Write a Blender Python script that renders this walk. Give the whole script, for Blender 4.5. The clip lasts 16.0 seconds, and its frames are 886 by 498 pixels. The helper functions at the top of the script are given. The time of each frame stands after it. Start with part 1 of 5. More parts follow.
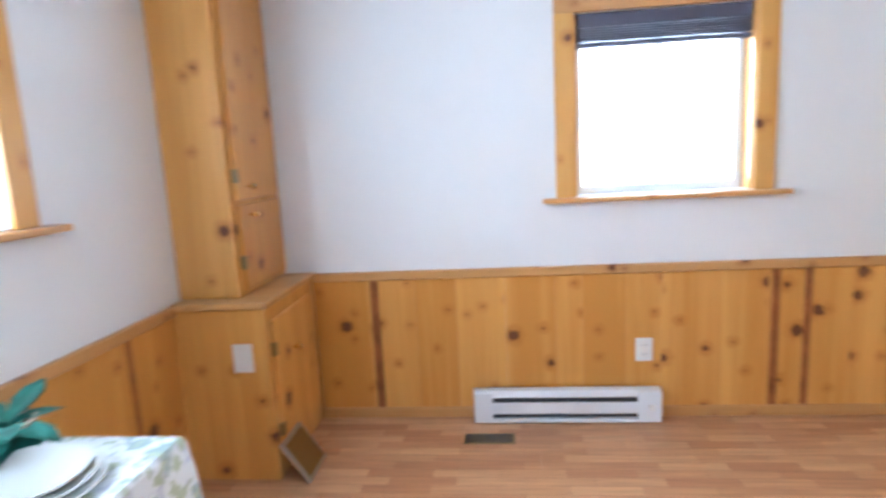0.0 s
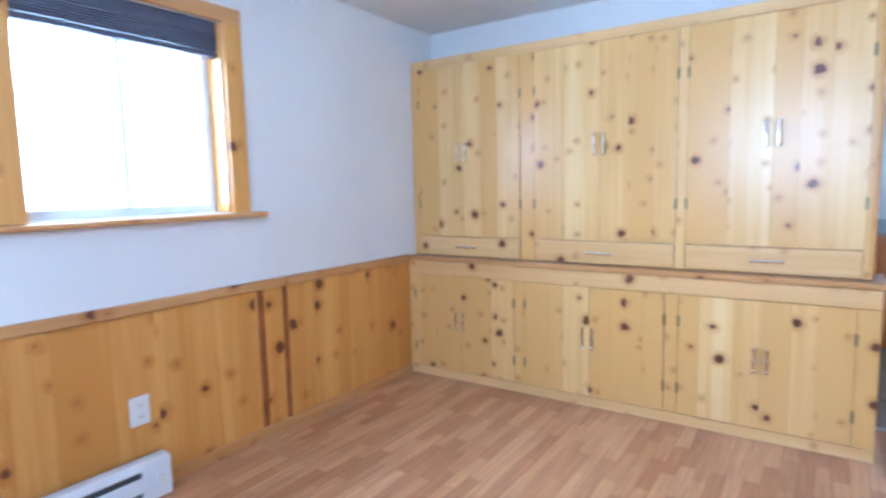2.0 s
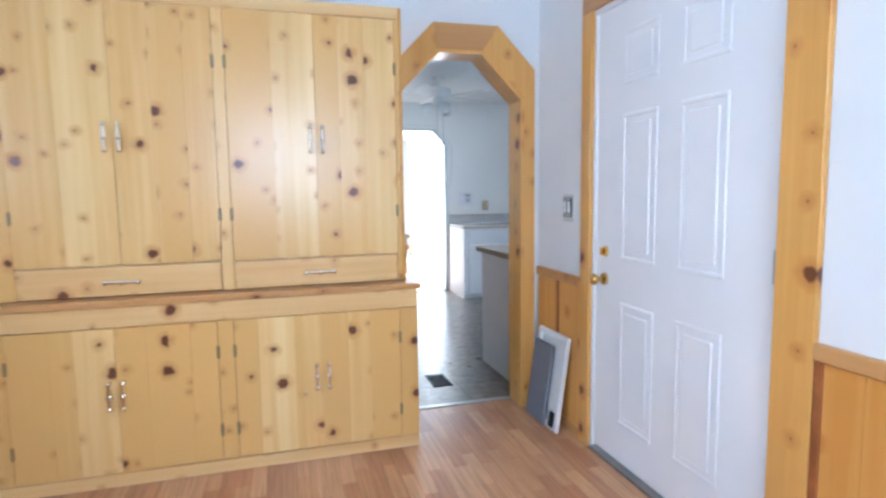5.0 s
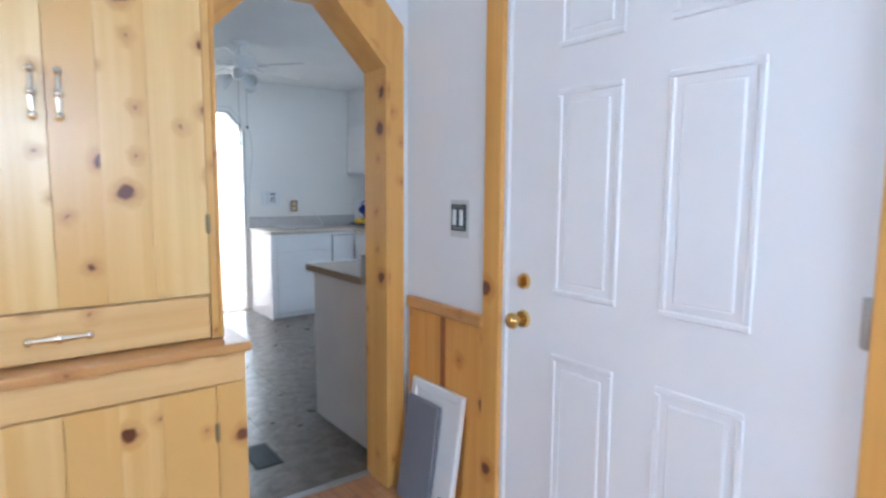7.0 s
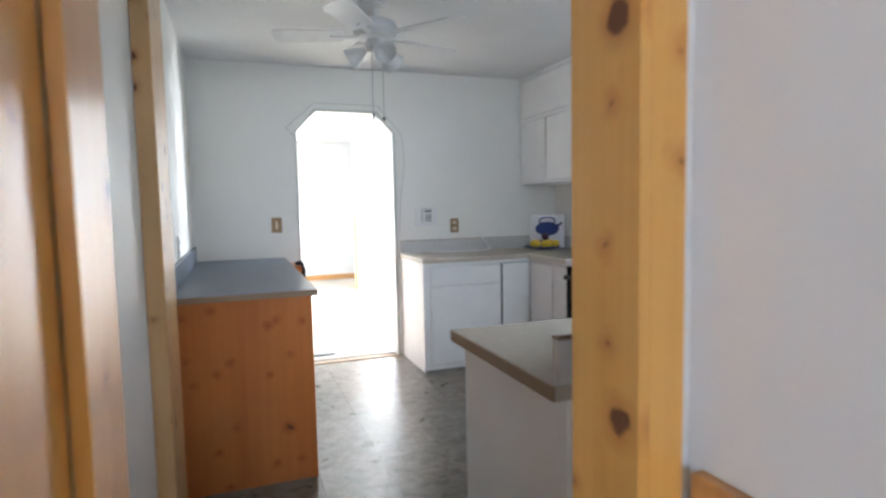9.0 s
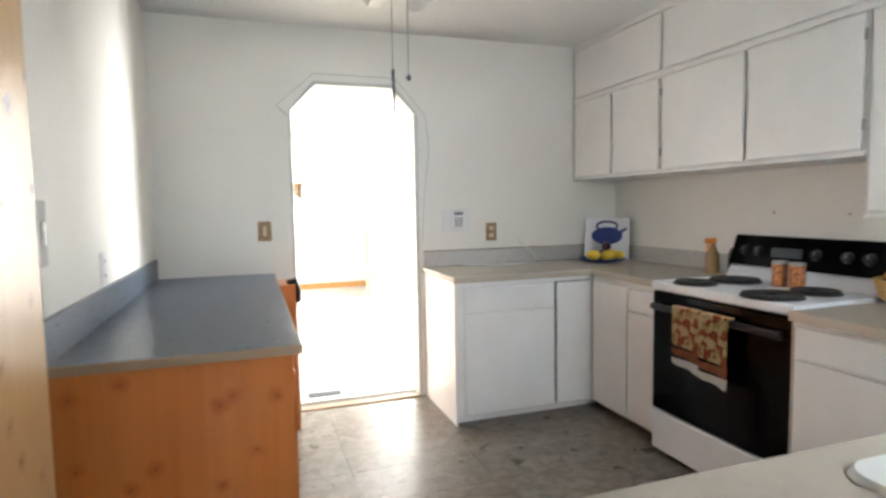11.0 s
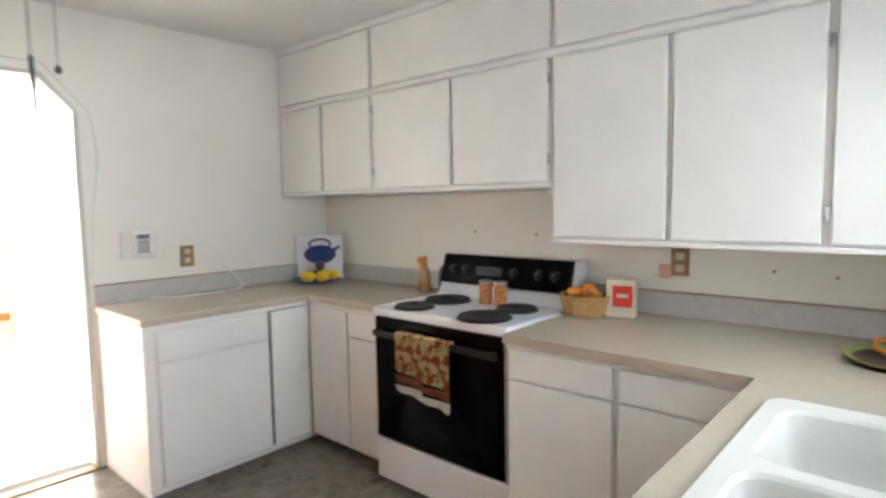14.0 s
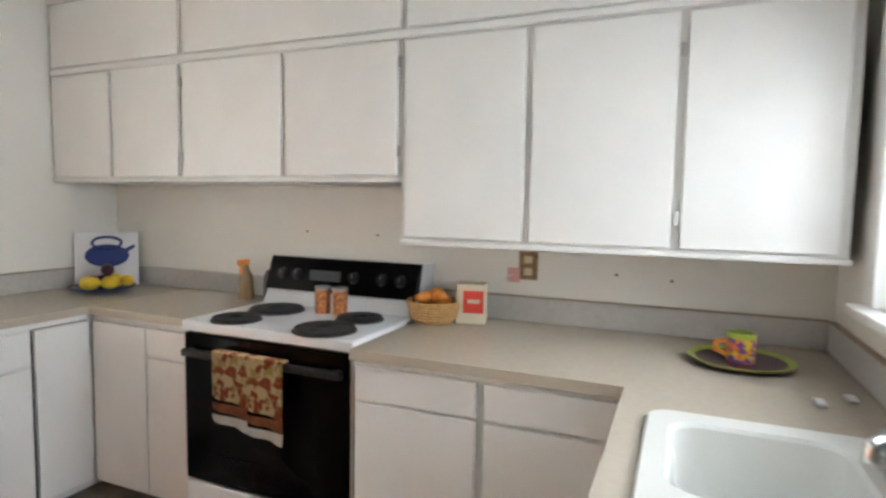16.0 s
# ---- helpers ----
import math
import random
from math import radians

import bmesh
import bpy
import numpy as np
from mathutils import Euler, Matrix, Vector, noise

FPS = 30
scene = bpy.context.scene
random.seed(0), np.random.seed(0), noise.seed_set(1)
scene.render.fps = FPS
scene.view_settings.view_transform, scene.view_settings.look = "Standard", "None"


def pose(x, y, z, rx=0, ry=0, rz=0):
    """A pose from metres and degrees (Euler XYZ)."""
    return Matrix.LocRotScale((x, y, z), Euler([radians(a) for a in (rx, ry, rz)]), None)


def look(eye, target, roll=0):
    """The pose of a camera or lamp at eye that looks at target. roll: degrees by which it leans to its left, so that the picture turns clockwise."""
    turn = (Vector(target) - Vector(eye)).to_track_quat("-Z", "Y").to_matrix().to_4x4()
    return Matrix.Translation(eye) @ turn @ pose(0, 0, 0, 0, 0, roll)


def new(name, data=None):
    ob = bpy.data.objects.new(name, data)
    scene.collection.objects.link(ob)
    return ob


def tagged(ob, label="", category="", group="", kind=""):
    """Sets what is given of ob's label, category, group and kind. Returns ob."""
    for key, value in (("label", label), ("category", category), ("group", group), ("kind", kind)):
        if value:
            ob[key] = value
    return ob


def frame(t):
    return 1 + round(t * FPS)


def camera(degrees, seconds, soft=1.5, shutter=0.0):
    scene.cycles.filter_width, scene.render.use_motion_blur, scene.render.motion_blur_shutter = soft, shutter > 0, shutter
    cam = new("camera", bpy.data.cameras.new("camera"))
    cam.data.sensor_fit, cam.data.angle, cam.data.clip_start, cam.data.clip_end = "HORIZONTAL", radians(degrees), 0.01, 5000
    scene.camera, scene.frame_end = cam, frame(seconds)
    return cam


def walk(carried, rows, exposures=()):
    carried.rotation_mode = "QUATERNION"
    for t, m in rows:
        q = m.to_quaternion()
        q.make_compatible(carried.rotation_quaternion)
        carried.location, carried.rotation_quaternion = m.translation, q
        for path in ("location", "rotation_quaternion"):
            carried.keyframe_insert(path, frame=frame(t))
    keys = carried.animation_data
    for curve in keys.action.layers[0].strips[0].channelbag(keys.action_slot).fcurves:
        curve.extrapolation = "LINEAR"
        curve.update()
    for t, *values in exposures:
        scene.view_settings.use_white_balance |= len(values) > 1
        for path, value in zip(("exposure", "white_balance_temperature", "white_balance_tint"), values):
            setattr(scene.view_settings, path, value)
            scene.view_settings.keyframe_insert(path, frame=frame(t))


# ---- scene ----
cam = camera(76.1, 16.0, soft=2.6, shutter=0.5)
PATH = [
    (0, (-0.477, -2.957, 1.414), (-2.441, -3.161, 1.095), -3.0),
    (0.5, (-0.625, -3.155, 1.391), (-2.561, -2.753, 1.092), -2.3),
    (1, (-0.716, -3.207, 1.363), (-2.483, -2.309, 1.098), -1.5),
    (1.5, (-0.912, -3.381, 1.305), (-2.343, -2.002, 1.082), -1.3),
    (2, (-1.034, -3.419, 1.278), (-2.146, -1.771, 1.064), -1.2),
    (2.5, (-1.164, -3.401, 1.261), (-1.953, -1.576, 1.052), -1.2),
    (3, (-1.356, -3.542, 1.278), (-1.658, -1.577, 1.063), -0.8),
    (3.5, (-1.391, -3.546, 1.255), (-1.352, -1.554, 1.071), -0.8),
    (4, (-1.384, -3.418, 1.258), (-1.159, -1.44, 1.074), -0.8),
    (4.2, (-1.406, -3.32, 1.26), (-1.12, -1.35, 1.07), -0.9),
    (6.5, (-1.428, -2.303, 1.261), (-0.355, -0.629, 1.045), -0.0),
    (7, (-1.332, -1.998, 1.281), (-0.128, -0.416, 1.065), 0.4),
    (7.5, (-1.149, -1.708, 1.251), (0.053, -0.119, 1.086), 1.4),
    (8, (-0.932, -1.339, 1.251), (0.124, 0.352, 1.089), 0.4),
    (8.5, (-0.786, -0.99, 1.259), (0.044, 0.823, 1.099), -1.0),
    (8.7, (-0.734, -0.875, 1.253), (-0.003, 0.98, 1.099), -1.2),
    (10.8, (-0.467, 0.26, 1.232), (0.126, 2.164, 1.08), -1.1),
    (11, (-0.458, 0.303, 1.254), (0.183, 2.191, 1.101), -1.0),
    (11.5, (-0.434, 0.344, 1.317), (0.372, 2.168, 1.165), -1.2),
    (12, (-0.416, 0.42, 1.339), (0.625, 2.122, 1.207), -1.1),
    (12.5, (-0.411, 0.475, 1.352), (0.801, 2.062, 1.235), -1.4),
    (13, (-0.389, 0.505, 1.355), (0.892, 2.037, 1.237), -1.4),
    (13.5, (-0.429, 0.518, 1.371), (0.938, 1.97, 1.227), -1.4),
    (14, (-0.361, 0.569, 1.356), (1.128, 1.894, 1.191), -1.0),
    (14.5, (-0.25, 0.64, 1.353), (1.366, 1.805, 1.175), -0.5),
    (15, (-0.263, 0.668, 1.38), (1.506, 1.581, 1.178), -0.4),
    (15.5, (-0.285, 0.726, 1.356), (1.591, 1.396, 1.175), 0.5),
    (16, (-0.198, 0.822, 1.334), (1.638, 1.598, 1.175), 1.0),
]
walk(cam, [(t, look(eye, target, roll)) for t, eye, target, roll in PATH],
     exposures=[(0, 0.5, 5150, 7), (1, 0.45, 4850, 7), (2.5, 0.36, 4400, 7), (4, 0.26, 4800, 7), (7, 0.16, 5050, 7), (8.7, 0.08, 5500, 8), (10.8, 0.35, 6250, 9), (12.5, 0.56, 6350, 10), (16, 0.62, 6450, 10)])

# ---- world and light ----
world = bpy.data.worlds.new("sky")
world.use_nodes = True
scene.world = world
wn = world.node_tree.nodes
sky = wn.new("ShaderNodeTexSky")
sky.sky_type, sky.sun_disc = 'NISHITA', False
sky.sun_elevation, sky.sun_rotation = radians(43), radians(53)
wn["Background"].inputs[1].default_value = 0.15
world.node_tree.links.new(sky.outputs[0], wn["Background"].inputs[0])


def lamp(name, kind, m, energy, color=(1, 1, 1), size=None, angle=None):
    data = bpy.data.lights.new(name, kind)
    data.energy, data.color = energy, color
    if size:
        data.shape, data.size, data.size_y = 'RECTANGLE', size[0], size[1]
    if angle:
        data.angle = radians(angle)
    ob = new(name, data)
    ob.matrix_world = m
    return ob


SKYLIGHT = (0.88, 0.95, 1.0)
lamp("sun", 'SUN', look((6, 4.5, 7), (0, 0, 0)), 2.0, (1, 0.95, 0.87), angle=0.5)
lamp("daylight_west_window", 'AREA', look((-3.66, -2.17, 1.66), (0, -2.17, 1.4)), 38, SKYLIGHT, (0.85, 0.9))
lamp("daylight_south_window", 'AREA', look((-1.4, -4.66, 1.7), (-1.4, 0, 1.4)), 46, SKYLIGHT, (1.3, 0.95))
lamp("daylight_kitchen_window", 'AREA', look((1.1, -0.4, 1.7), (-1.3, 3, 1.35)), 41, SKYLIGHT, (1.4, 1.4))
# added lamp that whitens the far room, at an opening out of view
lamp("hall_fill_light", 'AREA', look((3.1, 6.3, 1.6), (0, 8.2, 0.8)), 900, (1, 0.98, 0.94), (2.6, 1.7))

# ---- materials ----


def mat(name, color, rough=0.5, metal=0.0, spec=0.5, vary=0.06, scale=3.0, bump=0.05, bscale=60.0, coat=0.0, spread=0.0, trans=0.0):
    """Paint, plastic, metal: slow colour drift, fine relief, uneven gloss."""
    m = bpy.data.materials.new(name)
    m.use_nodes = True
    n, l = m.node_tree.nodes, m.node_tree.links
    b = n["Principled BSDF"]
    b.inputs["Metallic"].default_value = metal
    b.inputs["Coat Weight"].default_value = coat
    b.inputs["Specular IOR Level"].default_value = spec
    b.inputs["Transmission Weight"].default_value = trans
    tc = n.new("ShaderNodeTexCoord")
    big = n.new("ShaderNodeTexNoise")
    big.inputs["Scale"].default_value = scale
    big.inputs["Detail"].default_value = 5
    l.new(tc.outputs["Object"], big.inputs["Vector"])
    ramp = n.new("ShaderNodeMapRange")
    ramp.inputs["From Min"].default_value, ramp.inputs["From Max"].default_value = 0.3, 0.7
    ramp.inputs["To Min"].default_value, ramp.inputs["To Max"].default_value = 1 - vary, 1 + vary
    l.new(big.outputs["Fac"], ramp.inputs["Value"])
    hsv = n.new("ShaderNodeHueSaturation")
    hsv.inputs["Color"].default_value = (*color, 1)
    info = n.new("ShaderNodeObjectInfo")
    mul = n.new("ShaderNodeMath")
    mul.operation = 'MULTIPLY_ADD'
    mul.inputs[1].default_value = spread
    l.new(info.outputs["Random"], mul.inputs[0])
    l.new(ramp.outputs[0], mul.inputs[2])
    l.new(mul.outputs[0], hsv.inputs["Value"])
    l.new(hsv.outputs[0], b.inputs["Base Color"])
    fine = n.new("ShaderNodeTexNoise")
    fine.inputs["Scale"].default_value = bscale
    fine.inputs["Detail"].default_value = 4
    l.new(tc.outputs["Object"], fine.inputs["Vector"])
    r2 = n.new("ShaderNodeMapRange")
    r2.inputs["To Min"].default_value, r2.inputs["To Max"].default_value = max(rough - 0.08, 0.02), min(rough + 0.08, 1)
    l.new(big.outputs["Fac"], r2.inputs["Value"])
    l.new(r2.outputs[0], b.inputs["Roughness"])
    bp = n.new("ShaderNodeBump")
    bp.inputs["Strength"].default_value = bump
    bp.inputs["Distance"].default_value = 0.002
    l.new(fine.outputs["Fac"], bp.inputs["Height"])
    l.new(bp.outputs[0], b.inputs["Normal"])
    return m


def pine(name, light, dark, axis='z', rough=0.3, spread=0.25, knot=0.5, size=3.4):
    """Varnished knotty pine: boards differ, grain runs along the axis, round dark knots with a ring."""
    m = bpy.data.materials.new(name)
    m.use_nodes = True
    n, l = m.node_tree.nodes, m.node_tree.links
    b = n["Principled BSDF"]
    b.inputs["Roughness"].default_value = rough
    b.inputs["Coat Weight"].default_value, b.inputs["Coat Roughness"].default_value = 0.18, 0.2
    tc = n.new("ShaderNodeTexCoord")
    info = n.new("ShaderNodeObjectInfo")
    off = n.new("ShaderNodeVectorMath")
    off.operation = 'MULTIPLY_ADD'
    off.inputs[1].default_value = (7.3, 5.1, 9.7)
    l.new(info.outputs["Random"], off.inputs[0])
    l.new(tc.outputs["Object"], off.inputs[2])
    gr = {'z': (1, 1, 0.035), 'x': (0.035, 1, 1), 'y': (1, 0.035, 1)}[axis]
    cut = n.new("ShaderNodeSeparateXYZ")
    l.new(off.outputs[0], cut.inputs[0])
    along = n.new("ShaderNodeMath")
    along.operation = 'ADD'
    l.new(cut.outputs[0], along.inputs[0])
    l.new(cut.outputs[1], along.inputs[1])
    kn = n.new("ShaderNodeCombineXYZ")
    l.new(along.outputs[0], kn.inputs[0])
    l.new(cut.outputs[2], kn.inputs[1])
    wob = n.new("ShaderNodeTexNoise")
    wob.inputs["Scale"].default_value = 22
    l.new(kn.outputs[0], wob.inputs["Vector"])
    shift = n.new("ShaderNodeVectorMath")
    shift.operation = 'MULTIPLY_ADD'
    shift.inputs[1].default_value = (0.03, 0.03, 0)
    l.new(wob.outputs["Color"], shift.inputs[0])
    l.new(kn.outputs[0], shift.inputs[2])
    vor = n.new("ShaderNodeTexVoronoi")
    vor.voronoi_dimensions = '2D'
    vor.inputs["Scale"].default_value = size * 1.4
    l.new(shift.outputs[0], vor.inputs["Vector"])
    sep = n.new("ShaderNodeSeparateColor")
    l.new(vor.outputs["Color"], sep.inputs[0])
    # knots of different size, some cells without one
    radius = n.new("ShaderNodeMapRange")
    radius.inputs["From Min"].default_value, radius.inputs["From Max"].default_value = 1 - knot, 1.0
    radius.inputs["To Min"].default_value, radius.inputs["To Max"].default_value = 0.02, 0.135
    l.new(sep.outputs[0], radius.inputs["Value"])
    diff = n.new("ShaderNodeMath")
    diff.operation = 'SUBTRACT'
    l.new(vor.outputs["Distance"], diff.inputs[0])
    l.new(radius.outputs[0], diff.inputs[1])
    mask = n.new("ShaderNodeMapRange")
    mask.inputs["From Min"].default_value, mask.inputs["From Max"].default_value = -0.03, 0.015
    mask.inputs["To Min"].default_value, mask.inputs["To Max"].default_value = 1, 0
    l.new(diff.outputs[0], mask.inputs["Value"])
    halo = n.new("ShaderNodeMapRange")
    halo.inputs["From Min"].default_value, halo.inputs["From Max"].default_value = 0.0, 0.16
    halo.inputs["To Min"].default_value, halo.inputs["To Max"].default_value = 0.6, 0
    l.new(diff.outputs[0], halo.inputs["Value"])
    g = n.new("ShaderNodeVectorMath")
    g.operation = 'MULTIPLY'
    g.inputs[1].default_value = gr
    l.new(off.outputs[0], g.inputs[0])
    warp = n.new("ShaderNodeVectorMath")
    warp.operation = 'MULTIPLY_ADD'
    warp.inputs[1].default_value = (0.05, 0.05, 0.05)
    l.new(halo.outputs[0], warp.inputs[0])
    l.new(g.outputs[0], warp.inputs[2])
    grain = n.new("ShaderNodeTexNoise")
    grain.inputs["Scale"].default_value, grain.inputs["Detail"].default_value = 42, 6
    l.new(warp.outputs[0], grain.inputs["Vector"])
    broad = n.new("ShaderNodeTexNoise")
    broad.inputs["Scale"].default_value, broad.inputs["Detail"].default_value = 9, 3
    l.new(warp.outputs[0], broad.inputs["Vector"])
    mixg = n.new("ShaderNodeMath")
    mixg.operation = 'MULTIPLY_ADD'
    mixg.inputs[1].default_value = 0.5
    l.new(grain.outputs["Fac"], mixg.inputs[0])
    l.new(broad.outputs["Fac"], mixg.inputs[2])
    fac = n.new("ShaderNodeMapRange")
    fac.inputs["From Min"].default_value, fac.inputs["From Max"].default_value = 0.5, 1.05
    l.new(mixg.outputs[0], fac.inputs["Value"])
    addr = n.new("ShaderNodeMath")
    addr.operation = 'MULTIPLY_ADD'
    addr.use_clamp = True
    addr.inputs[1].default_value = spread * 1.6
    l.new(info.outputs["Random"], addr.inputs[0])
    l.new(fac.outputs[0], addr.inputs[2])
    base = n.new("ShaderNodeMix")
    base.data_type = 'RGBA'
    base.inputs[6].default_value, base.inputs[7].default_value = (*light, 1), (*dark, 1)
    l.new(addr.outputs[0], base.inputs[0])
    ring = n.new("ShaderNodeMix")
    ring.data_type = 'RGBA'
    ring.inputs[7].default_value = (dark[0] * 0.7, dark[1] * 0.5, dark[2] * 0.4, 1)
    l.new(halo.outputs[0], ring.inputs[0])
    l.new(base.outputs[2], ring.inputs[6])
    core = n.new("ShaderNodeMix")
    core.data_type = 'RGBA'
    core.inputs[7].default_value = (0.14, 0.045, 0.018, 1)
    l.new(mask.outputs[0], core.inputs[0])
    l.new(ring.outputs[2], core.inputs[6])
    l.new(core.outputs[2], b.inputs["Base Color"])
    bp = n.new("ShaderNodeBump")
    bp.inputs["Strength"].default_value, bp.inputs["Distance"].default_value = 0.08, 0.002
    l.new(grain.outputs["Fac"], bp.inputs["Height"])
    l.new(bp.outputs[0], b.inputs["Normal"])
    return m


def laminate():
    """Three-strip laminate: short printed staves of differing tone along y."""
    m = bpy.data.materials.new("laminate")
    m.use_nodes = True
    n, l = m.node_tree.nodes, m.node_tree.links
    b = n["Principled BSDF"]
    b.inputs["Roughness"].default_value = 0.3
    tc = n.new("ShaderNodeTexCoord")
    sw = n.new("ShaderNodeMapping")
    sw.inputs["Rotation"].default_value = (0, 0, radians(90))
    l.new(tc.outputs["Object"], sw.inputs["Vector"])
    br = n.new("ShaderNodeTexBrick")
    br.offset, br.offset_frequency = 0.37, 2
    br.inputs["Scale"].default_value = 1.0
    br.inputs["Brick Width"].default_value, br.inputs["Row Height"].default_value = 0.3, 0.0637
    br.inputs["Mortar Size"].default_value, br.inputs["Bias"].default_value = 0.0006, 0.0
    br.inputs["Color1"].default_value, br.inputs["Color2"].default_value = (0.64, 0.36, 0.18, 1), (0.45, 0.21, 0.095, 1)
    br.inputs["Mortar"].default_value = (0.25, 0.1, 0.045, 1)
    l.new(sw.outputs[0], br.inputs["Vector"])
    g = n.new("ShaderNodeVectorMath")
    g.operation = 'MULTIPLY'
    g.inputs[1].default_value = (1, 0.05, 1)
    l.new(tc.outputs["Object"], g.inputs[0])
    grain = n.new("ShaderNodeTexNoise")
    grain.inputs["Scale"].default_value, grain.inputs["Detail"].default_value = 60, 5
    l.new(g.outputs[0], grain.inputs["Vector"])
    mr = n.new("ShaderNodeMapRange")
    mr.inputs["From Min"].default_value, mr.inputs["From Max"].default_value = 0.3, 0.7
    mr.inputs["To Min"].default_value, mr.inputs["To Max"].default_value = 0.8, 1.15
    l.new(grain.outputs["Fac"], mr.inputs["Value"])
    hsv = n.new("ShaderNodeHueSaturation")
    l.new(br.outputs["Color"], hsv.inputs["Color"])
    l.new(mr.outputs[0], hsv.inputs["Value"])
    l.new(hsv.outputs[0], b.inputs["Base Color"])
    return m


def vinyl():
    """Brown-grey vinyl with a slate print."""
    m = mat("vinyl", (0.19, 0.165, 0.135), 0.3, vary=0.08, scale=9, bump=0.03, bscale=35, spread=0.1)
    n, l = m.node_tree.nodes, m.node_tree.links
    hsv = [x for x in n if x.bl_idname == "ShaderNodeHueSaturation"][0]
    v = n.new("ShaderNodeTexNoise")
    v.inputs["Scale"].default_value, v.inputs["Detail"].default_value, v.inputs["Distortion"].default_value = 15, 6, 0.8
    tc = [x for x in n if x.bl_idname == "ShaderNodeTexCoord"][0]
    l.new(tc.outputs["Object"], v.inputs["Vector"])
    mix = n.new("ShaderNodeValToRGB")
    mix.color_ramp.elements[0].position, mix.color_ramp.elements[0].color = 0.33, (0.11, 0.093, 0.072, 1)
    mix.color_ramp.elements[1].position, mix.color_ramp.elements[1].color = 0.68, (0.225, 0.2, 0.165, 1)
    l.new(v.outputs["Fac"], mix.inputs[0])
    l.new(mix.outputs[0], hsv.inputs["Color"])
    return m


def print_cloth(name, ground, tints, scale, low=0.52):
    """Printed cloth: soft blotches of several tints on the ground colour."""
    m = mat(name, ground, 0.9, vary=0.04, bump=0.3, bscale=400)
    n, l = m.node_tree.nodes, m.node_tree.links
    hsv = [x for x in n if x.bl_idname == "ShaderNodeHueSaturation"][0]
    tc = [x for x in n if x.bl_idname == "ShaderNodeTexCoord"][0]
    last = None
    for i, tint in enumerate(tints):
        v = n.new("ShaderNodeTexNoise")
        v.inputs["Scale"].default_value, v.inputs["Detail"].default_value = scale * (1 + 0.3 * i), 3
        mp = n.new("ShaderNodeMapping")
        mp.inputs["Location"].default_value = (3.1 * i, 1.7 * i, 5.3 * i)
        l.new(tc.outputs["Object"], mp.inputs["Vector"])
        l.new(mp.outputs[0], v.inputs["Vector"])
        r = n.new("ShaderNodeMapRange")
        r.inputs["From Min"].default_value, r.inputs["From Max"].default_value = low, low + 0.05
        l.new(v.outputs["Fac"], r.inputs["Value"])
        mx = n.new("ShaderNodeMix")
        mx.data_type = 'RGBA'
        mx.inputs[6].default_value, mx.inputs[7].default_value = (*ground, 1), (*tint, 1)
        if last:
            l.new(last.outputs[2], mx.inputs[6])
        l.new(r.outputs[0], mx.inputs[0])
        last = mx
    l.new(last.outputs[2], hsv.inputs["Color"])
    return m


WALL = mat("white_wall_paint", (0.8, 0.8, 0.8), 0.6, vary=0.03, scale=1.5, bump=0.25, bscale=140)
WALLK = mat("cream_kitchen_paint", (0.86, 0.84, 0.79), 0.45, vary=0.03, scale=1.5, bump=0.2, bscale=120)
CEIL = mat("ceiling_paint", (0.78, 0.78, 0.77), 0.8, vary=0.03, bump=0.5, bscale=90)
CABW = mat("white_cabinet_paint", (0.87, 0.87, 0.86), 0.35, vary=0.03, scale=4, bump=0.15, bscale=50)
# cabinet white toned slightly down for the shade between the fronts
GAP = mat("shaded_gap_white", (0.82, 0.81, 0.79), 0.5)
DOORW = mat("white_door_paint", (0.82, 0.82, 0.84), 0.35, vary=0.02, bump=0.12, bscale=90)
PINE = pine("pine_wainscot", (0.78, 0.42, 0.11), (0.6, 0.27, 0.05), 'z', spread=0.45, knot=0.42, size=3.0)
PINEH = pine("pine_hutch", (0.86, 0.63, 0.28), (0.7, 0.42, 0.13), 'z', spread=0.7, size=4.0, knot=0.45)
PINEX = pine("pine_hutch_rails", (0.83, 0.6, 0.28), (0.68, 0.41, 0.15), 'x', size=3.6)
PINET = pine("pine_trim_upright", (0.76, 0.43, 0.12), (0.62, 0.31, 0.065), 'z', spread=0.2, knot=0.28)
PINETX = pine("pine_trim_x", (0.64, 0.36, 0.13), (0.5, 0.25, 0.08), 'x', knot=0.2)
PINETY = pine("pine_trim_y", (0.64, 0.36, 0.13), (0.5, 0.25, 0.08), 'y', knot=0.2)
PINER = pine("pine_reddish_panel", (0.56, 0.2, 0.05), (0.43, 0.125, 0.025), 'z', knot=0.3, size=4.2)
PINEP = pine("pine_pale_post", (0.76, 0.52, 0.27), (0.66, 0.4, 0.17), 'z', knot=0.6, size=5)
BARK = mat("dark_red_board_edge", (0.28, 0.09, 0.025), 0.4, vary=0.3, scale=12)
LAM = laminate()
VINYL = vinyl()
GROUT = mat("dark_floor_joint", (0.07, 0.06, 0.05), 0.6)
BRASS = mat("brass", (0.72, 0.5, 0.18), 0.22, 1.0)
OLDBRASS = mat("dull_antique_brass", (0.32, 0.25, 0.13), 0.4, 1.0)
BRIGHT = mat("polished_pale_brass", (0.92, 0.87, 0.72), 0.22, 1.0)
STEEL = mat("brushed_steel", (0.5, 0.5, 0.5), 0.35, 1.0)
CHROME = mat("chrome", (0.75, 0.75, 0.76), 0.08, 1.0)
WHITEP = mat("white_plastic", (0.8, 0.8, 0.79), 0.35)
HEATER = mat("white_enamel", (0.78, 0.8, 0.84), 0.3)
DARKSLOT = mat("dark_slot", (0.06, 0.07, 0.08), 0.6)
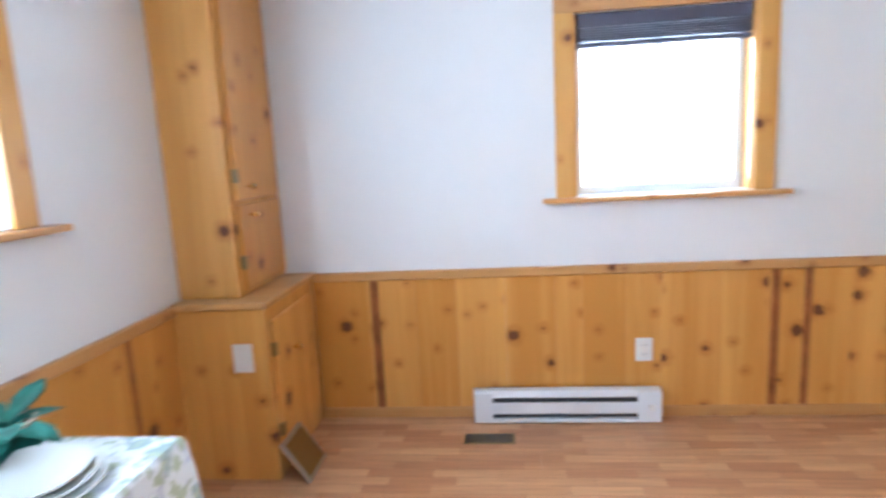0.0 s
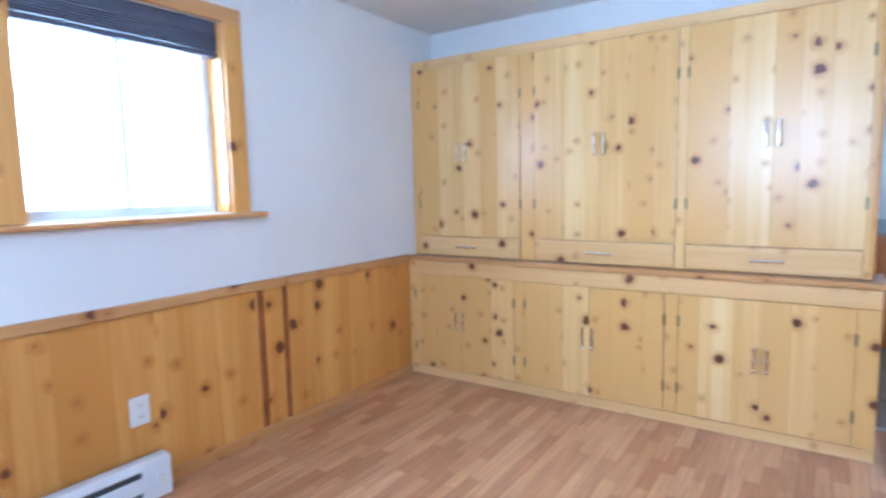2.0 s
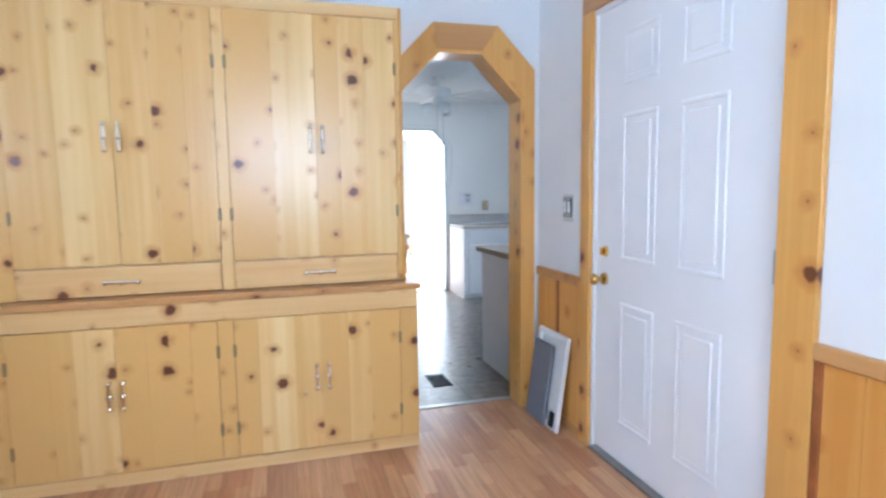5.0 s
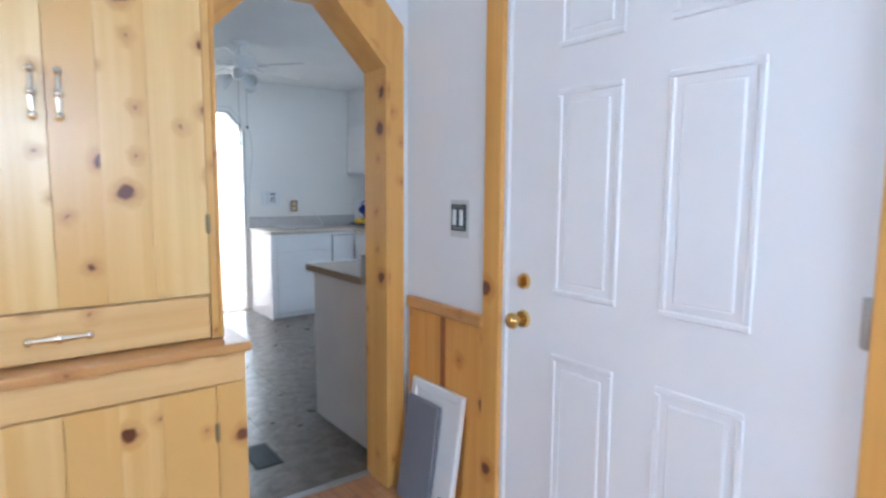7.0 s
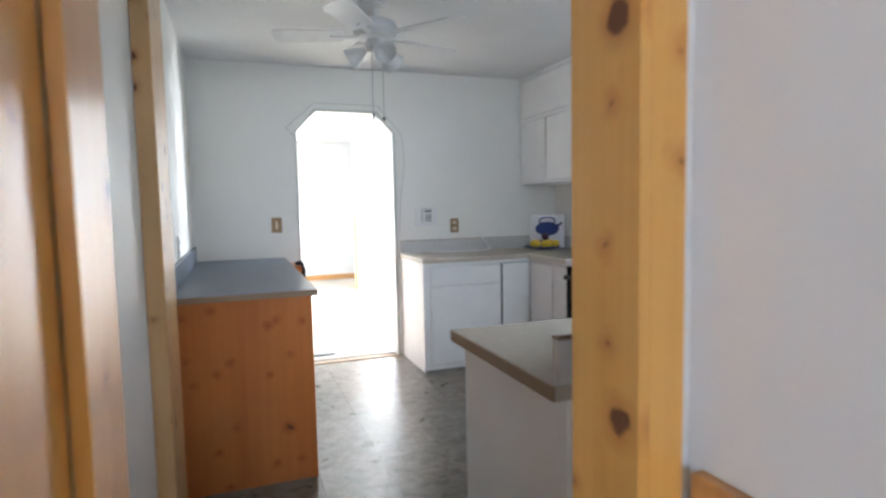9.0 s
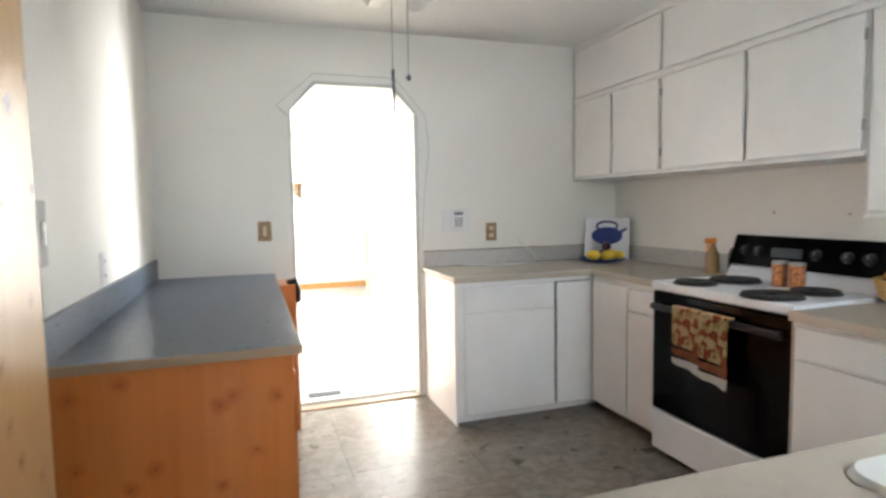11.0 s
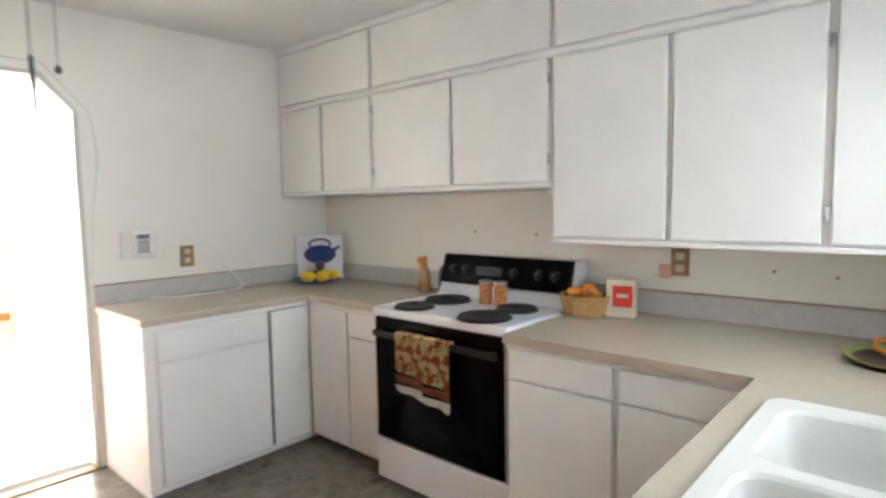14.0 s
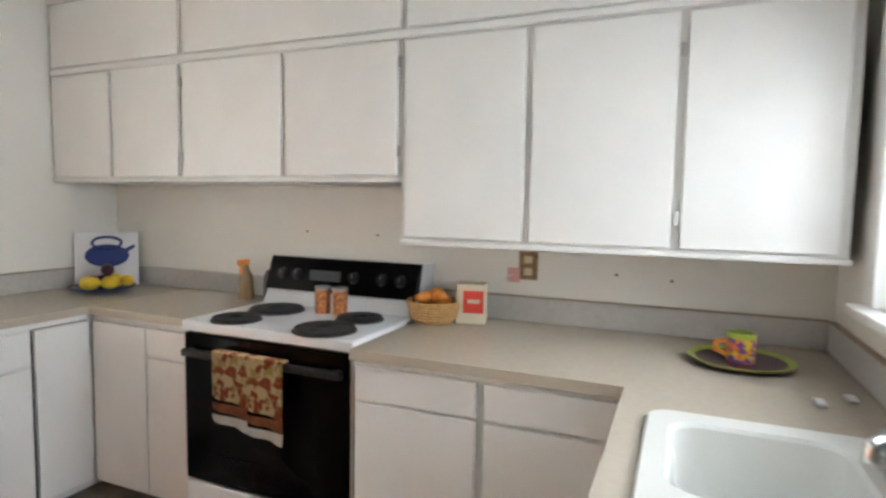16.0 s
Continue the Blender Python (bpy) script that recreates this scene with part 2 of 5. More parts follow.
BLACK = mat("black_enamel", (0.002, 0.002, 0.0025), 0.12, bump=0.0, spec=0.05)
BLACKM = mat("black_plastic", (0.012, 0.012, 0.013), 0.4, spec=0.2)
COIL = mat("burner_black", (0.015, 0.015, 0.016), 0.55)
GREYPAD = mat("grey_flap", (0.2, 0.2, 0.23), 0.7)
LAMTOP = mat("beige_grey_laminate_top", (0.52, 0.46, 0.38), 0.2, vary=0.025, scale=40, bump=0.02)
BACKSP = mat("grey_backsplash_laminate", (0.55, 0.53, 0.51), 0.3, vary=0.05, scale=40)
DARKTOP = mat("slate_blue_laminate_top", (0.075, 0.095, 0.13), 0.3, spec=0.35, vary=0.05, scale=60, bump=0.03)
DARKEDGE = mat("brown_laminate_edge", (0.32, 0.23, 0.15), 0.5, vary=0.15)
SINKM = mat("white_porcelain", (0.82, 0.83, 0.8), 0.12, vary=0.015, bump=0.0)
BLIND = mat("dark_slate_blind", (0.09, 0.09, 0.13), 0.5, vary=0.1)
BLINDW = mat("white_blind", (0.75, 0.74, 0.72), 0.5)
VINYLF = mat("white_vinyl_frame", (0.8, 0.8, 0.8), 0.35)
GLASS = mat("window_glass", (1, 1, 1), 0.02, trans=1.0, vary=0, bump=0)
ACRYL = mat("clear_acrylic", (0.95, 0.95, 0.95), 0.08, trans=0.8, vary=0, bump=0)
FROST = mat("frosted_glass_shade", (0.85, 0.85, 0.83), 0.4, trans=0.35)
FANW = mat("white_fan_enamel", (0.75, 0.75, 0.74), 0.35)
PLATEBR = mat("bronze_outlet_cover", (0.3, 0.19, 0.09), 0.4, 0.3, vary=0.4, scale=60)
IVORY = mat("ivory_plastic", (0.7, 0.62, 0.45), 0.4)
CARPET = mat("pale_carpet", (0.62, 0.56, 0.47), 0.95, vary=0.08, bump=0.6, bscale=300)
CHINA = mat("pale_china", (0.72, 0.72, 0.69), 0.2)
LEAF = mat("teal_leaf", (0.03, 0.17, 0.13), 0.5, vary=0.4, scale=20, spread=0.5)
POT = mat("pale_clay_pot", (0.6, 0.48, 0.36), 0.7)
CLOTH = print_cloth("printed_tablecloth", (0.72, 0.74, 0.74), ((0.35, 0.42, 0.4), (0.55, 0.55, 0.62), (0.45, 0.5, 0.36)), 14, 0.56)
TOWEL = print_cloth("printed_towel", (0.62, 0.47, 0.25), ((0.3, 0.09, 0.03), (0.42, 0.3, 0.1), (0.28, 0.06, 0.02)), 16, 0.54)
TOWELB = mat("towel_red_border", (0.3, 0.1, 0.04), 0.9, vary=0.4, scale=40)
TOWELW = mat("towel_white_hem", (0.75, 0.72, 0.66), 0.9)
COBALT = mat("cobalt_glaze", (0.03, 0.05, 0.2), 0.25)
PAPER = mat("white_card", (0.78, 0.77, 0.8), 0.6)
YELLOW = mat("lemon_skin", (0.8, 0.55, 0.03), 0.4, vary=0.12, scale=20)
REDF = mat("red_fruit", (0.5, 0.03, 0.02), 0.35, vary=0.2, scale=20)
PURPLE = mat("dark_plum", (0.05, 0.01, 0.03), 0.3)
ORANGE = mat("orange_bread", (0.75, 0.27, 0.04), 0.55, vary=0.3, scale=30)
WICKER = mat("wicker", (0.55, 0.33, 0.13), 0.7, vary=0.25, scale=90, bump=0.8, bscale=140)
KRAFT = mat("cream_carton", (0.68, 0.6, 0.46), 0.6)
REDP = mat("red_print", (0.7, 0.06, 0.04), 0.5)
AMBER = mat("amber_liquid_bottle", (0.32, 0.19, 0.08), 0.15, vary=0.2)
GREYCL = mat("dark_grey_cloth", (0.14, 0.12, 0.13), 0.9, bump=0.5)
CANM = mat("orange_gold_can", (0.5, 0.2, 0.08), 0.3, 0.3, vary=0.6, scale=70)
LIME = mat("lime_glaze", (0.33, 0.4, 0.05), 0.3)
MUGM = print_cloth("painted_mug", (0.75, 0.2, 0.05), ((0.75, 0.5, 0.03), (0.2, 0.08, 0.3)), 45, 0.5)
PINK = mat("pink_tag", (0.75, 0.4, 0.38), 0.6)
WIRE = mat("dark_wire", (0.08, 0.08, 0.09), 0.5)
PLAST = mat("bare_plaster_line", (0.6, 0.6, 0.57), 0.8)
CURTAIN = mat("tan_valance_cloth", (0.5, 0.36, 0.25), 0.9, vary=0.3, scale=12)
GLOW = bpy.data.materials.new("bright_hazy_sky")
GLOW.use_nodes = True
GLOW.node_tree.nodes["Principled BSDF"].inputs["Emission Color"].default_value = (0.95, 0.98, 1, 1)
GLOW.node_tree.nodes["Principled BSDF"].inputs["Emission Strength"].default_value = 2.2
GRASS = mat("pale_dry_grass", (0.2, 0.22, 0.1), 0.95, vary=0.4, scale=1)

# ---- mesh helpers ----
WHERE = {}


def box(bm, x0, x1, y0, y1, z0, z1, bevel=0.0, seg=1):
    r = bmesh.ops.create_cube(bm, size=1)
    vs = r["verts"]
    for v in vs:
        v.co = Vector(((x0 + x1) / 2 + v.co.x * (x1 - x0), (y0 + y1) / 2 + v.co.y * (y1 - y0), (z0 + z1) / 2 + v.co.z * (z1 - z0)))
    if bevel:
        es = list({e for v in vs for e in v.link_edges})
        bmesh.ops.bevel(bm, geom=es, offset=bevel, segments=seg, affect='EDGES', profile=0.5)
    return bm


def cube(x0, x1, y0, y1, z0, z1, bevel=0.0, seg=1):
    return box(bmesh.new(), x0, x1, y0, y1, z0, z1, bevel, seg)


def rod(bm, a, b, r, r2=None, seg=12):
    """A round bar from a to b, tapering from r to r2."""
    a, b = Vector(a), Vector(b)
    d = b - a
    m = Matrix.Translation((a + b) / 2) @ d.to_track_quat('Z', 'Y').to_matrix().to_4x4()
    bmesh.ops.create_cone(bm, cap_ends=True, segments=seg, radius1=r, radius2=r if r2 is None else r2, depth=d.length, matrix=m)
    return bm


def ball(bm, c, r, squash=(1, 1, 1), seg=12):
    bmesh.ops.create_uvsphere(bm, u_segments=seg, v_segments=max(6, seg * 2 // 3), radius=1,
                              matrix=Matrix.Translation(c) @ Matrix.Diagonal((r * squash[0], r * squash[1], r * squash[2], 1)))
    return bm


def lathe(c, profile, seg=24, m=None, cap=True):
    """A turned body: (radius, height) pairs round the vertical through c."""
    bm = bmesh.new()
    rings = []
    for r, h in profile:
        rings.append([bm.verts.new((c[0] + r * math.cos(2 * math.pi * i / seg), c[1] + r * math.sin(2 * math.pi * i / seg), c[2] + h)) for i in range(seg)])
    for p, q in zip(rings, rings[1:]):
        for i in range(seg):
            bm.faces.new((p[i], p[(i + 1) % seg], q[(i + 1) % seg], q[i]))
    for ring, flip in ((rings[0], True), (rings[-1], False)):
        if cap and profile[0 if flip else -1][0] > 1e-4:
            bm.faces.new(ring[::-1] if flip else ring)
    bmesh.ops.remove_doubles(bm, verts=bm.verts, dist=1e-5)
    if m:
        bmesh.ops.transform(bm, matrix=m, verts=bm.verts)
    return bm


def prism(points, axis, lo, hi, bevel=0.0):
    """A flat outline pushed through along one axis. Points are the other two coordinates in order."""
    bm = bmesh.new()
    def put(p, d):
        return {'x': (d, p[0], p[1]), 'y': (p[0], d, p[1]), 'z': (p[0], p[1], d)}[axis]
    a = [bm.verts.new(put(p, lo)) for p in points]
    b = [bm.verts.new(put(p, hi)) for p in points]
    n = len(points)
    bm.faces.new(a)
    bm.faces.new(b[::-1])
    for i in range(n):
        bm.faces.new((a[i], b[i], b[(i + 1) % n], a[(i + 1) % n]))
    bmesh.ops.recalc_face_normals(bm, faces=bm.faces)
    if bevel:
        bmesh.ops.bevel(bm, geom=bm.edges[:], offset=bevel, segments=1, affect='EDGES')
    return bm


def tube(points, r, seg=8):
    bm = bmesh.new()
    for a, b in zip(points, points[1:]):
        rod(bm, a, b, r, seg=seg)
        ball(bm, b, r, seg=seg)
    return bm


def mesh(name, bm, material, at=(0, 0, 0), smooth=False):
    me = bpy.data.meshes.new(name)
    bmesh.ops.translate(bm, vec=-Vector(at), verts=bm.verts)
    bm.to_mesh(me)
    bm.free()
    me.materials.append(material)
    if smooth:
        for p in me.polygons:
            p.use_smooth = True
        me.set_sharp_from_angle(angle=radians(35))
    return me


def thing(name, at, label, category, group="", kind=""):
    """An Empty at a thing's base."""
    ob = new(name)
    ob.empty_display_size = 0.1
    ob.location = at
    WHERE[ob] = Vector(at)
    return tagged(ob, label, category, group, kind)


def part(name, bm, material, parent, label="", smooth=False):
    at = WHERE[parent]
    ob = new(name, mesh(name, bm, material, at, smooth))
    ob.parent = parent
    WHERE[ob] = at
    return tagged(ob, label)


def solid(name, bm, material, label, category, kind="", at=(0, 0, 0), smooth=False, group=""):
    ob = new(name, mesh(name, bm, material, at, smooth))
    ob.location = at
    WHERE[ob] = Vector(at)
    return tagged(ob, label, category, group, kind)

# ---- structure ----
XW, YS, H = -3.41, -4.42, 2.36      # dining: west wall, south wall, ceiling
KH = 2.335                          # kitchen ceiling
PT = 0.135                          # partition thickness
KW, KE, KN, KS = -0.965, 2.08, 3.83, 0.33   # kitchen faces


def wall(name, label, boxes, material):
    bm = bmesh.new()
    for b in boxes:
        box(bm, *b)
    return solid(name, bm, material, label, "wall", "structure")


def holed_x(x0, x1, y0, y1, hy0, hy1, hz0, hz1):
    return [(x0, x1, y0, hy0, 0, H), (x0, x1, hy1, y1, 0, H), (x0, x1, hy0, hy1, 0, hz0), (x0, x1, hy0, hy1, hz1, H)]


def holed_y(y0, y1, x0, x1, hx0, hx1, hz0, hz1):
    return [(x0, hx0, y0, y1, 0, H), (hx1, x1, y0, y1, 0, H), (hx0, hx1, y0, y1, 0, hz0), (hx0, hx1, y0, y1, hz1, H)]


WY0, WY1, WZ0, WZ1 = -2.572, -1.716, 1.186, 2.068     # west window opening
SX0, SX1, SZ0, SZ1 = -2.03, -0.7, 1.27, 2.1       # south window opening
wall_w = wall("wall_west", "white painted dining room wall above pine wainscot", holed_x(XW - 0.16, XW, YS, 0, WY0, WY1, WZ0, WZ1), WALL)
wall_s = wall("wall_south", "white painted dining room wall with window", holed_y(YS - 0.16, YS, XW - 0.16, 0.16, SX0, SX1, SZ0, SZ1), WALL)
DY0, DY1, DZ = -1.645, -0.593, 2.055                  # outer door opening
wall_e = wall("wall_east", "white painted wall around the outer door",
              [(0, 0.16, YS, DY0, 0, H), (0, 0.16, DY1, 0, 0, H), (0, 0.16, DY0, DY1, DZ, H)], WALL)
# partition with the eight-sided arch
AX0, AX1, AZ1, AZ2, AC = -0.836, -0.105, 1.76, 2.005, 0.24
arch = [(AX0, AZ1), (AX0 + AC, AZ2), (AX1 - AC, AZ2), (AX1, AZ1)]
bm = bmesh.new()
box(bm, XW - 0.16, AX0, 0, PT, 0, H)
box(bm, AX1, 0.0, 0, PT, 0, H)
wall_p = solid("wall_partition", bm, WALL, "white partition wall between dining room and kitchen", "wall", "structure")
solid("wall_over_arch", prism([(AX0, AZ1), *arch[1:3], (AX1, AZ1), (AX1, H), (AX0, H)], 'y', 0, PT), WALL,
      "white wall above the arched opening", "wall", "structure")
# kitchen shell
WKX0, WKX1, WKZ0, WKZ1 = 0.42, 1.62, 1.08, 2.05
wall("wall_kitchen_south", "cream kitchen wall with the window over the sink", holed_y(PT, KS, -0.004, KE + 0.16, WKX0, WKX1, WKZ0, WKZ1), WALLK)
wall("wall_kitchen_east", "cream kitchen wall behind stove and cabinets", [(KE, KE + 0.16, KS, KN + 0.14, 0, H)], WALLK)
wall("wall_kitchen_west", "cream kitchen wall beside the slate counter", [(KW - 0.16, KW, PT, KN + 0.14, 0, H)], WALLK)
BX0, BX1, BZ1, BZ2, BC = -0.205, 0.565, 1.835, 1.997, 0.155
wall("wall_kitchen_north", "cream kitchen wall beside the bright doorway",
     [(KW, BX0, KN, KN + 0.14, 0, H), (BX1, KE, KN, KN + 0.14, 0, H)], WALLK)
solid("wall_over_doorway", prism([(BX0, BZ1), (BX0 + BC, BZ2), (BX1 - BC, BZ2), (BX1, BZ1), (BX1, H), (BX0, H)], 'y', KN, KN + 0.14), WALLK,
      "cream wall above the clipped-corner doorway", "wall", "structure")
# far room
wall("wall_hall_west", "pale far room wall", [(-1.9, -1.75, KN + 0.14, 9.2, 0, H)], WALL)
wall("wall_hall_north", "pale far room wall with wooden baseboard", [(-1.9, 3.1, 9.2, 9.35, 0, H)], WALL)
# never in view; the opening is made up to let lamp and sun in
wall("wall_hall_east", "unseen far room wall with an added opening for light",
     [(2.9, 3.05, KN + 0.14, 4.9, 0, H), (2.9, 3.05, 7.7, 9.2, 0, H), (2.9, 3.05, 4.9, 7.7, 0, 0.7), (2.9, 3.05, 4.9, 7.7, 2.2, H)], WALL)
wall("wall_hall_inner", "short pale wall ending at a wooden post", [(1.02, 2.9, 7.85, 7.97, 0, H)], WALL)
solid("ceiling", cube(XW - 0.16, 0.16, YS - 0.16, PT, H, H + 0.1), CEIL, "flat pale grey dining ceiling", "ceiling", "structure")
solid("ceiling_kitchen", cube(KW - 0.16, KE + 0.16, PT, KN + 0.14, KH, H + 0.1), CEIL, "flat pale kitchen ceiling", "ceiling", "structure")
solid("ceiling_hall", cube(-1.9, 3.1, KN + 0.14, 9.35, H, H + 0.1), CEIL, "flat pale far room ceiling", "ceiling", "structure")
floor_d = solid("floor", cube(XW, 0, YS, PT, -0.06, -0.008), GROUT, "honey oak strip laminate floor", "floor", "structure")
floor_k = solid("floor_kitchen", cube(KW, KE, PT, KN + 0.14, -0.06, -0.006), GROUT, "brown-grey slate patterned vinyl floor", "floor", "structure")
solid("floor_hall", cube(-1.75, 2.9, KN + 0.14, 9.2, -0.06, 0.0), CARPET, "pale far room floor in bright daylight", "floor", "structure")
solid("ground", cube(-400, 400, -400, 400, -0.6, -0.45), GRASS, "pale dry grass outside", "ground", "structure")
solid("threshold", cube(AX0, AX1, PT - 0.02, PT + 0.02, -0.005, 0.006, 0.003), STEEL, "thin metal strip between laminate and vinyl", "threshold", "structure")
solid("threshold_far", cube(BX0, BX1, KN - 0.02, KN + 0.05, -0.005, 0.008, 0.003), DARKEDGE, "dark strip at the far doorway", "threshold", "structure")

# ---- window and door joinery ----


def window_x(name, x, y0, y1, z0, z1, label):
    """Window in a wall that faces +x, with pine casing, sill, roller blind and sash."""
    w = thing(name, (x, (y0 + y1) / 2, z0), label, "window", kind="structure")
    c = 0.095
    part("casing", cube(x, x + 0.022, y0 - c, y0, z0 - 0.005, z1, 0.003), PINET, w)
    part("casing", cube(x, x + 0.022, y1, y1 + c, z0 - 0.005, z1, 0.003), PINET, w)
    part("casing", cube(x, x + 0.022, y0 - c, y1 + c, z1, z1 + 0.07, 0.003), PINETY, w)
    part("window_sill", cube(x - 0.1, x + 0.065, y0 - c - 0.07, y1 + c + 0.07, z0 - 0.03, z0 - 0.006, 0.006, 2), PINETY, w)
    for a, b in ((y0, y0 + 0.012), (y1 - 0.012, y1)):
        part("jamb", cube(x - 0.155, x - 0.001, a, b, z0, z1), PINET, w)
    f = x - 0.1
    for a in ((y0 + 0.012, y0 + 0.05, z0, z1), (y1 - 0.05, y1 - 0.012, z0, z1), (y0 + 0.05, y1 - 0.05, z0, z0 + 0.04), (y0 + 0.05, y1 - 0.05, z1 - 0.04, z1)):
        part("window_frame", cube(f - 0.04, f, *a, 0.004), VINYLF, w)
    part("mullion", cube(f - 0.04, f - 0.001, (y0 + y1) / 2 - 0.012, (y0 + y1) / 2 + 0.012, z0 + 0.04, z1 - 0.04, 0.003), VINYLF, w)
    g = part("pane", cube(f - 0.022, f - 0.016, y0 + 0.05, y1 - 0.05, z0 + 0.04, z1 - 0.04), GLASS, w)
    g.visible_shadow = False
    part("head_rail", cube(x - 0.06, x - 0.015, y0 + 0.014, y1 - 0.014, z1 - 0.065, z1 - 0.001, 0.004), BLIND, w, "dark slate blind head rail")
    for i in range(6):
        part("slat", cube(x - 0.06, x - 0.012, y0 + 0.016, y1 - 0.016, z1 - 0.078 - 0.011 * i, z1 - 0.070 - 0.011 * i, 0.002), BLIND, w)
    part("bottom_rail", cube(x - 0.058, x - 0.012, y0 + 0.016, y1 - 0.016, z1 - 0.162, z1 - 0.14, 0.004), BLIND, w)
    return w


window_x("window_1", XW, WY0, WY1, WZ0, WZ1, "pine-cased square window with raised dark slate blind")

w = thing("window_2", ((SX0 + SX1) / 2, YS, SZ0), "pine-cased window with a white blind on the south wall", "window", kind="structure")
for a, b in ((SX0 - 0.095, SX0), (SX1, SX1 + 0.095)):
    part("casing", cube(a, b, YS, YS + 0.022, SZ0 - 0.005, SZ1, 0.003), PINET, w)
part("casing", cube(SX0 - 0.095, SX1 + 0.095, YS, YS + 0.022, SZ1, SZ1 + 0.07, 0.003), PINETX, w)
part("window_sill", cube(SX0 - 0.17, SX1 + 0.17, YS - 0.1, YS + 0.07, SZ0 - 0.03, SZ0 - 0.006, 0.006, 2), PINETX, w)
for a in ((SX0, SX0 + 0.05, SZ0, SZ1), (SX1 - 0.05, SX1, SZ0, SZ1), (SX0 + 0.05, SX1 - 0.05, SZ0, SZ0 + 0.04), (SX0 + 0.05, SX1 - 0.05, SZ1 - 0.04, SZ1)):
    part("window_frame", cube(a[0], a[1], YS - 0.14, YS - 0.1, a[2], a[3], 0.004), VINYLF, w)
g = part("pane", cube(SX0 + 0.05, SX1 - 0.05, YS - 0.123, YS - 0.117, SZ0 + 0.04, SZ1 - 0.04), GLASS, w)
g.visible_shadow = False

w = thing("window_3", ((WKX0 + WKX1) / 2, KS, WKZ0), "white kitchen window over the sink with raised white blind", "window", kind="structure")
for a, b in ((WKX0 - 0.08, WKX0), (WKX1, WKX1 + 0.1)):
    part("casing", cube(a, b, KS, KS + 0.018, WKZ0 - 0.005, WKZ1 + 0.08, 0.003), CABW, w)
part("casing", cube(WKX0, WKX1, KS, KS + 0.018, WKZ1, WKZ1 + 0.08, 0.003), CABW, w)
part("window_sill", cube(WKX0 - 0.08, WKX1 + 0.1, KS - 0.09, KS + 0.06, WKZ0 - 0.035, WKZ0 - 0.006, 0.008, 2), CABW, w)
for a in ((WKX0, WKX0 + 0.055, WKZ0, WKZ1), (WKX1 - 0.055, WKX1, WKZ0, WKZ1), (WKX0 + 0.055, WKX1 - 0.055, WKZ0, WKZ0 + 0.05), (WKX0 + 0.055, WKX1 - 0.055, WKZ1 - 0.05, WKZ1), (1.04, 1.08, WKZ0 + 0.05, WKZ1 - 0.05)):
    part("window_frame", cube(a[0], a[1], KS - 0.14, KS - 0.09, a[2], a[3], 0.004), VINYLF, w)
g = part("pane", cube(WKX0 + 0.055, WKX1 - 0.055, KS - 0.118, KS - 0.112, WKZ0 + 0.05, WKZ1 - 0.05), GLASS, w)
g.visible_shadow = False
for i in range(11):
    part("slat", cube(WKX0 + 0.01, WKX1 - 0.01, KS - 0.06, KS - 0.005, WKZ1 - 0.05 - 0.018 * i, WKZ1 - 0.037 - 0.018 * i, 0.002), BLINDW, w)
part("bottom_rail", cube(WKX0 + 0.01, WKX1 - 0.01, KS - 0.06, KS - 0.004, WKZ1 - 0.285, WKZ1 - 0.245, 0.004), STEEL, w)
part("cord", tube([(WKX1 - 0.12, KS + 0.002, WKZ1 - 0.25), (WKX1 - 0.12, KS + 0.004, WKZ0 + 0.08)], 0.003), BLINDW, w)
part("cord", tube([(WKX1 - 0.15, KS + 0.002, WKZ1 - 0.25), (WKX1 - 0.15, KS + 0.004, WKZ0 + 0.04)], 0.003), BLINDW, w)


def plate_x(bm, side, x, y0, y1, z0, z1, t):
    box(bm, min(x, x + side * t), max(x, x + side * t), y0, y1, z0, z1, 0.002)
    return bm


# outer door: slab with six raised panels, casing, brass set, hinges
door = thing("door_1", (0.02, (DY0 + DY1) / 2, 0), "closed white six-panel outer door with brass knob", "door", kind="structure")
x = 0.012
slab = part("slab", cube(x, x + 0.045, DY0 + 0.012, DY1 - 0.012, 0.02, DZ - 0.01, 0.002), DOORW, door)
pw = [(-1.41, -1.175), (-1.04, -0.808)]
for y0, y1 in pw:
    for z0, z1 in ((0.2, 0.757), (0.948, 1.578), (1.7, 1.925)):
        o = part("panel", prism([(y0, z0), (y1, z0), (y1, z1), (y0, z1)], 'x', x - 0.001, x + 0.004), DOORW, door)
        bm = bmesh.new()
        for a in ((y0, y1, z0, z0 + 0.018), (y0, y1, z1 - 0.018, z1), (y0, y0 + 0.018, z0 + 0.018, z1 - 0.018), (y1 - 0.018, y1, z0 + 0.018, z1 - 0.018)):
            box(bm, x - 0.005, x + 0.002, *a, 0.003)
        part("moulding", bm, DOORW, door)
        part("raised_field", cube(x - 0.0045, x + 0.002, y0 + 0.04, y1 - 0.04, z0 + 0.04, z1 - 0.04, 0.005), DOORW, door)
for z, r in ((0.974, 0.027), (0.846, 0.03)):
    part("rosette", rod(bmesh.new(), (x, -0.682, z), (x - 0.012, -0.682, z), r, r * 0.9, 20), BRASS, door, "brass rosette", True)
part("knob", ball(rod(bmesh.new(), (x - 0.01, -0.682, 0.846), (x - 0.045, -0.682, 0.846), 0.011), (x - 0.055, -0.682, 0.846), 0.027, (0.75, 1, 1), 16), BRASS, door, "round brass knob", True)
part("thumb_turn", cube(x - 0.03, x - 0.011, -0.687, -0.677, 0.957, 0.991, 0.003), BRASS, door)
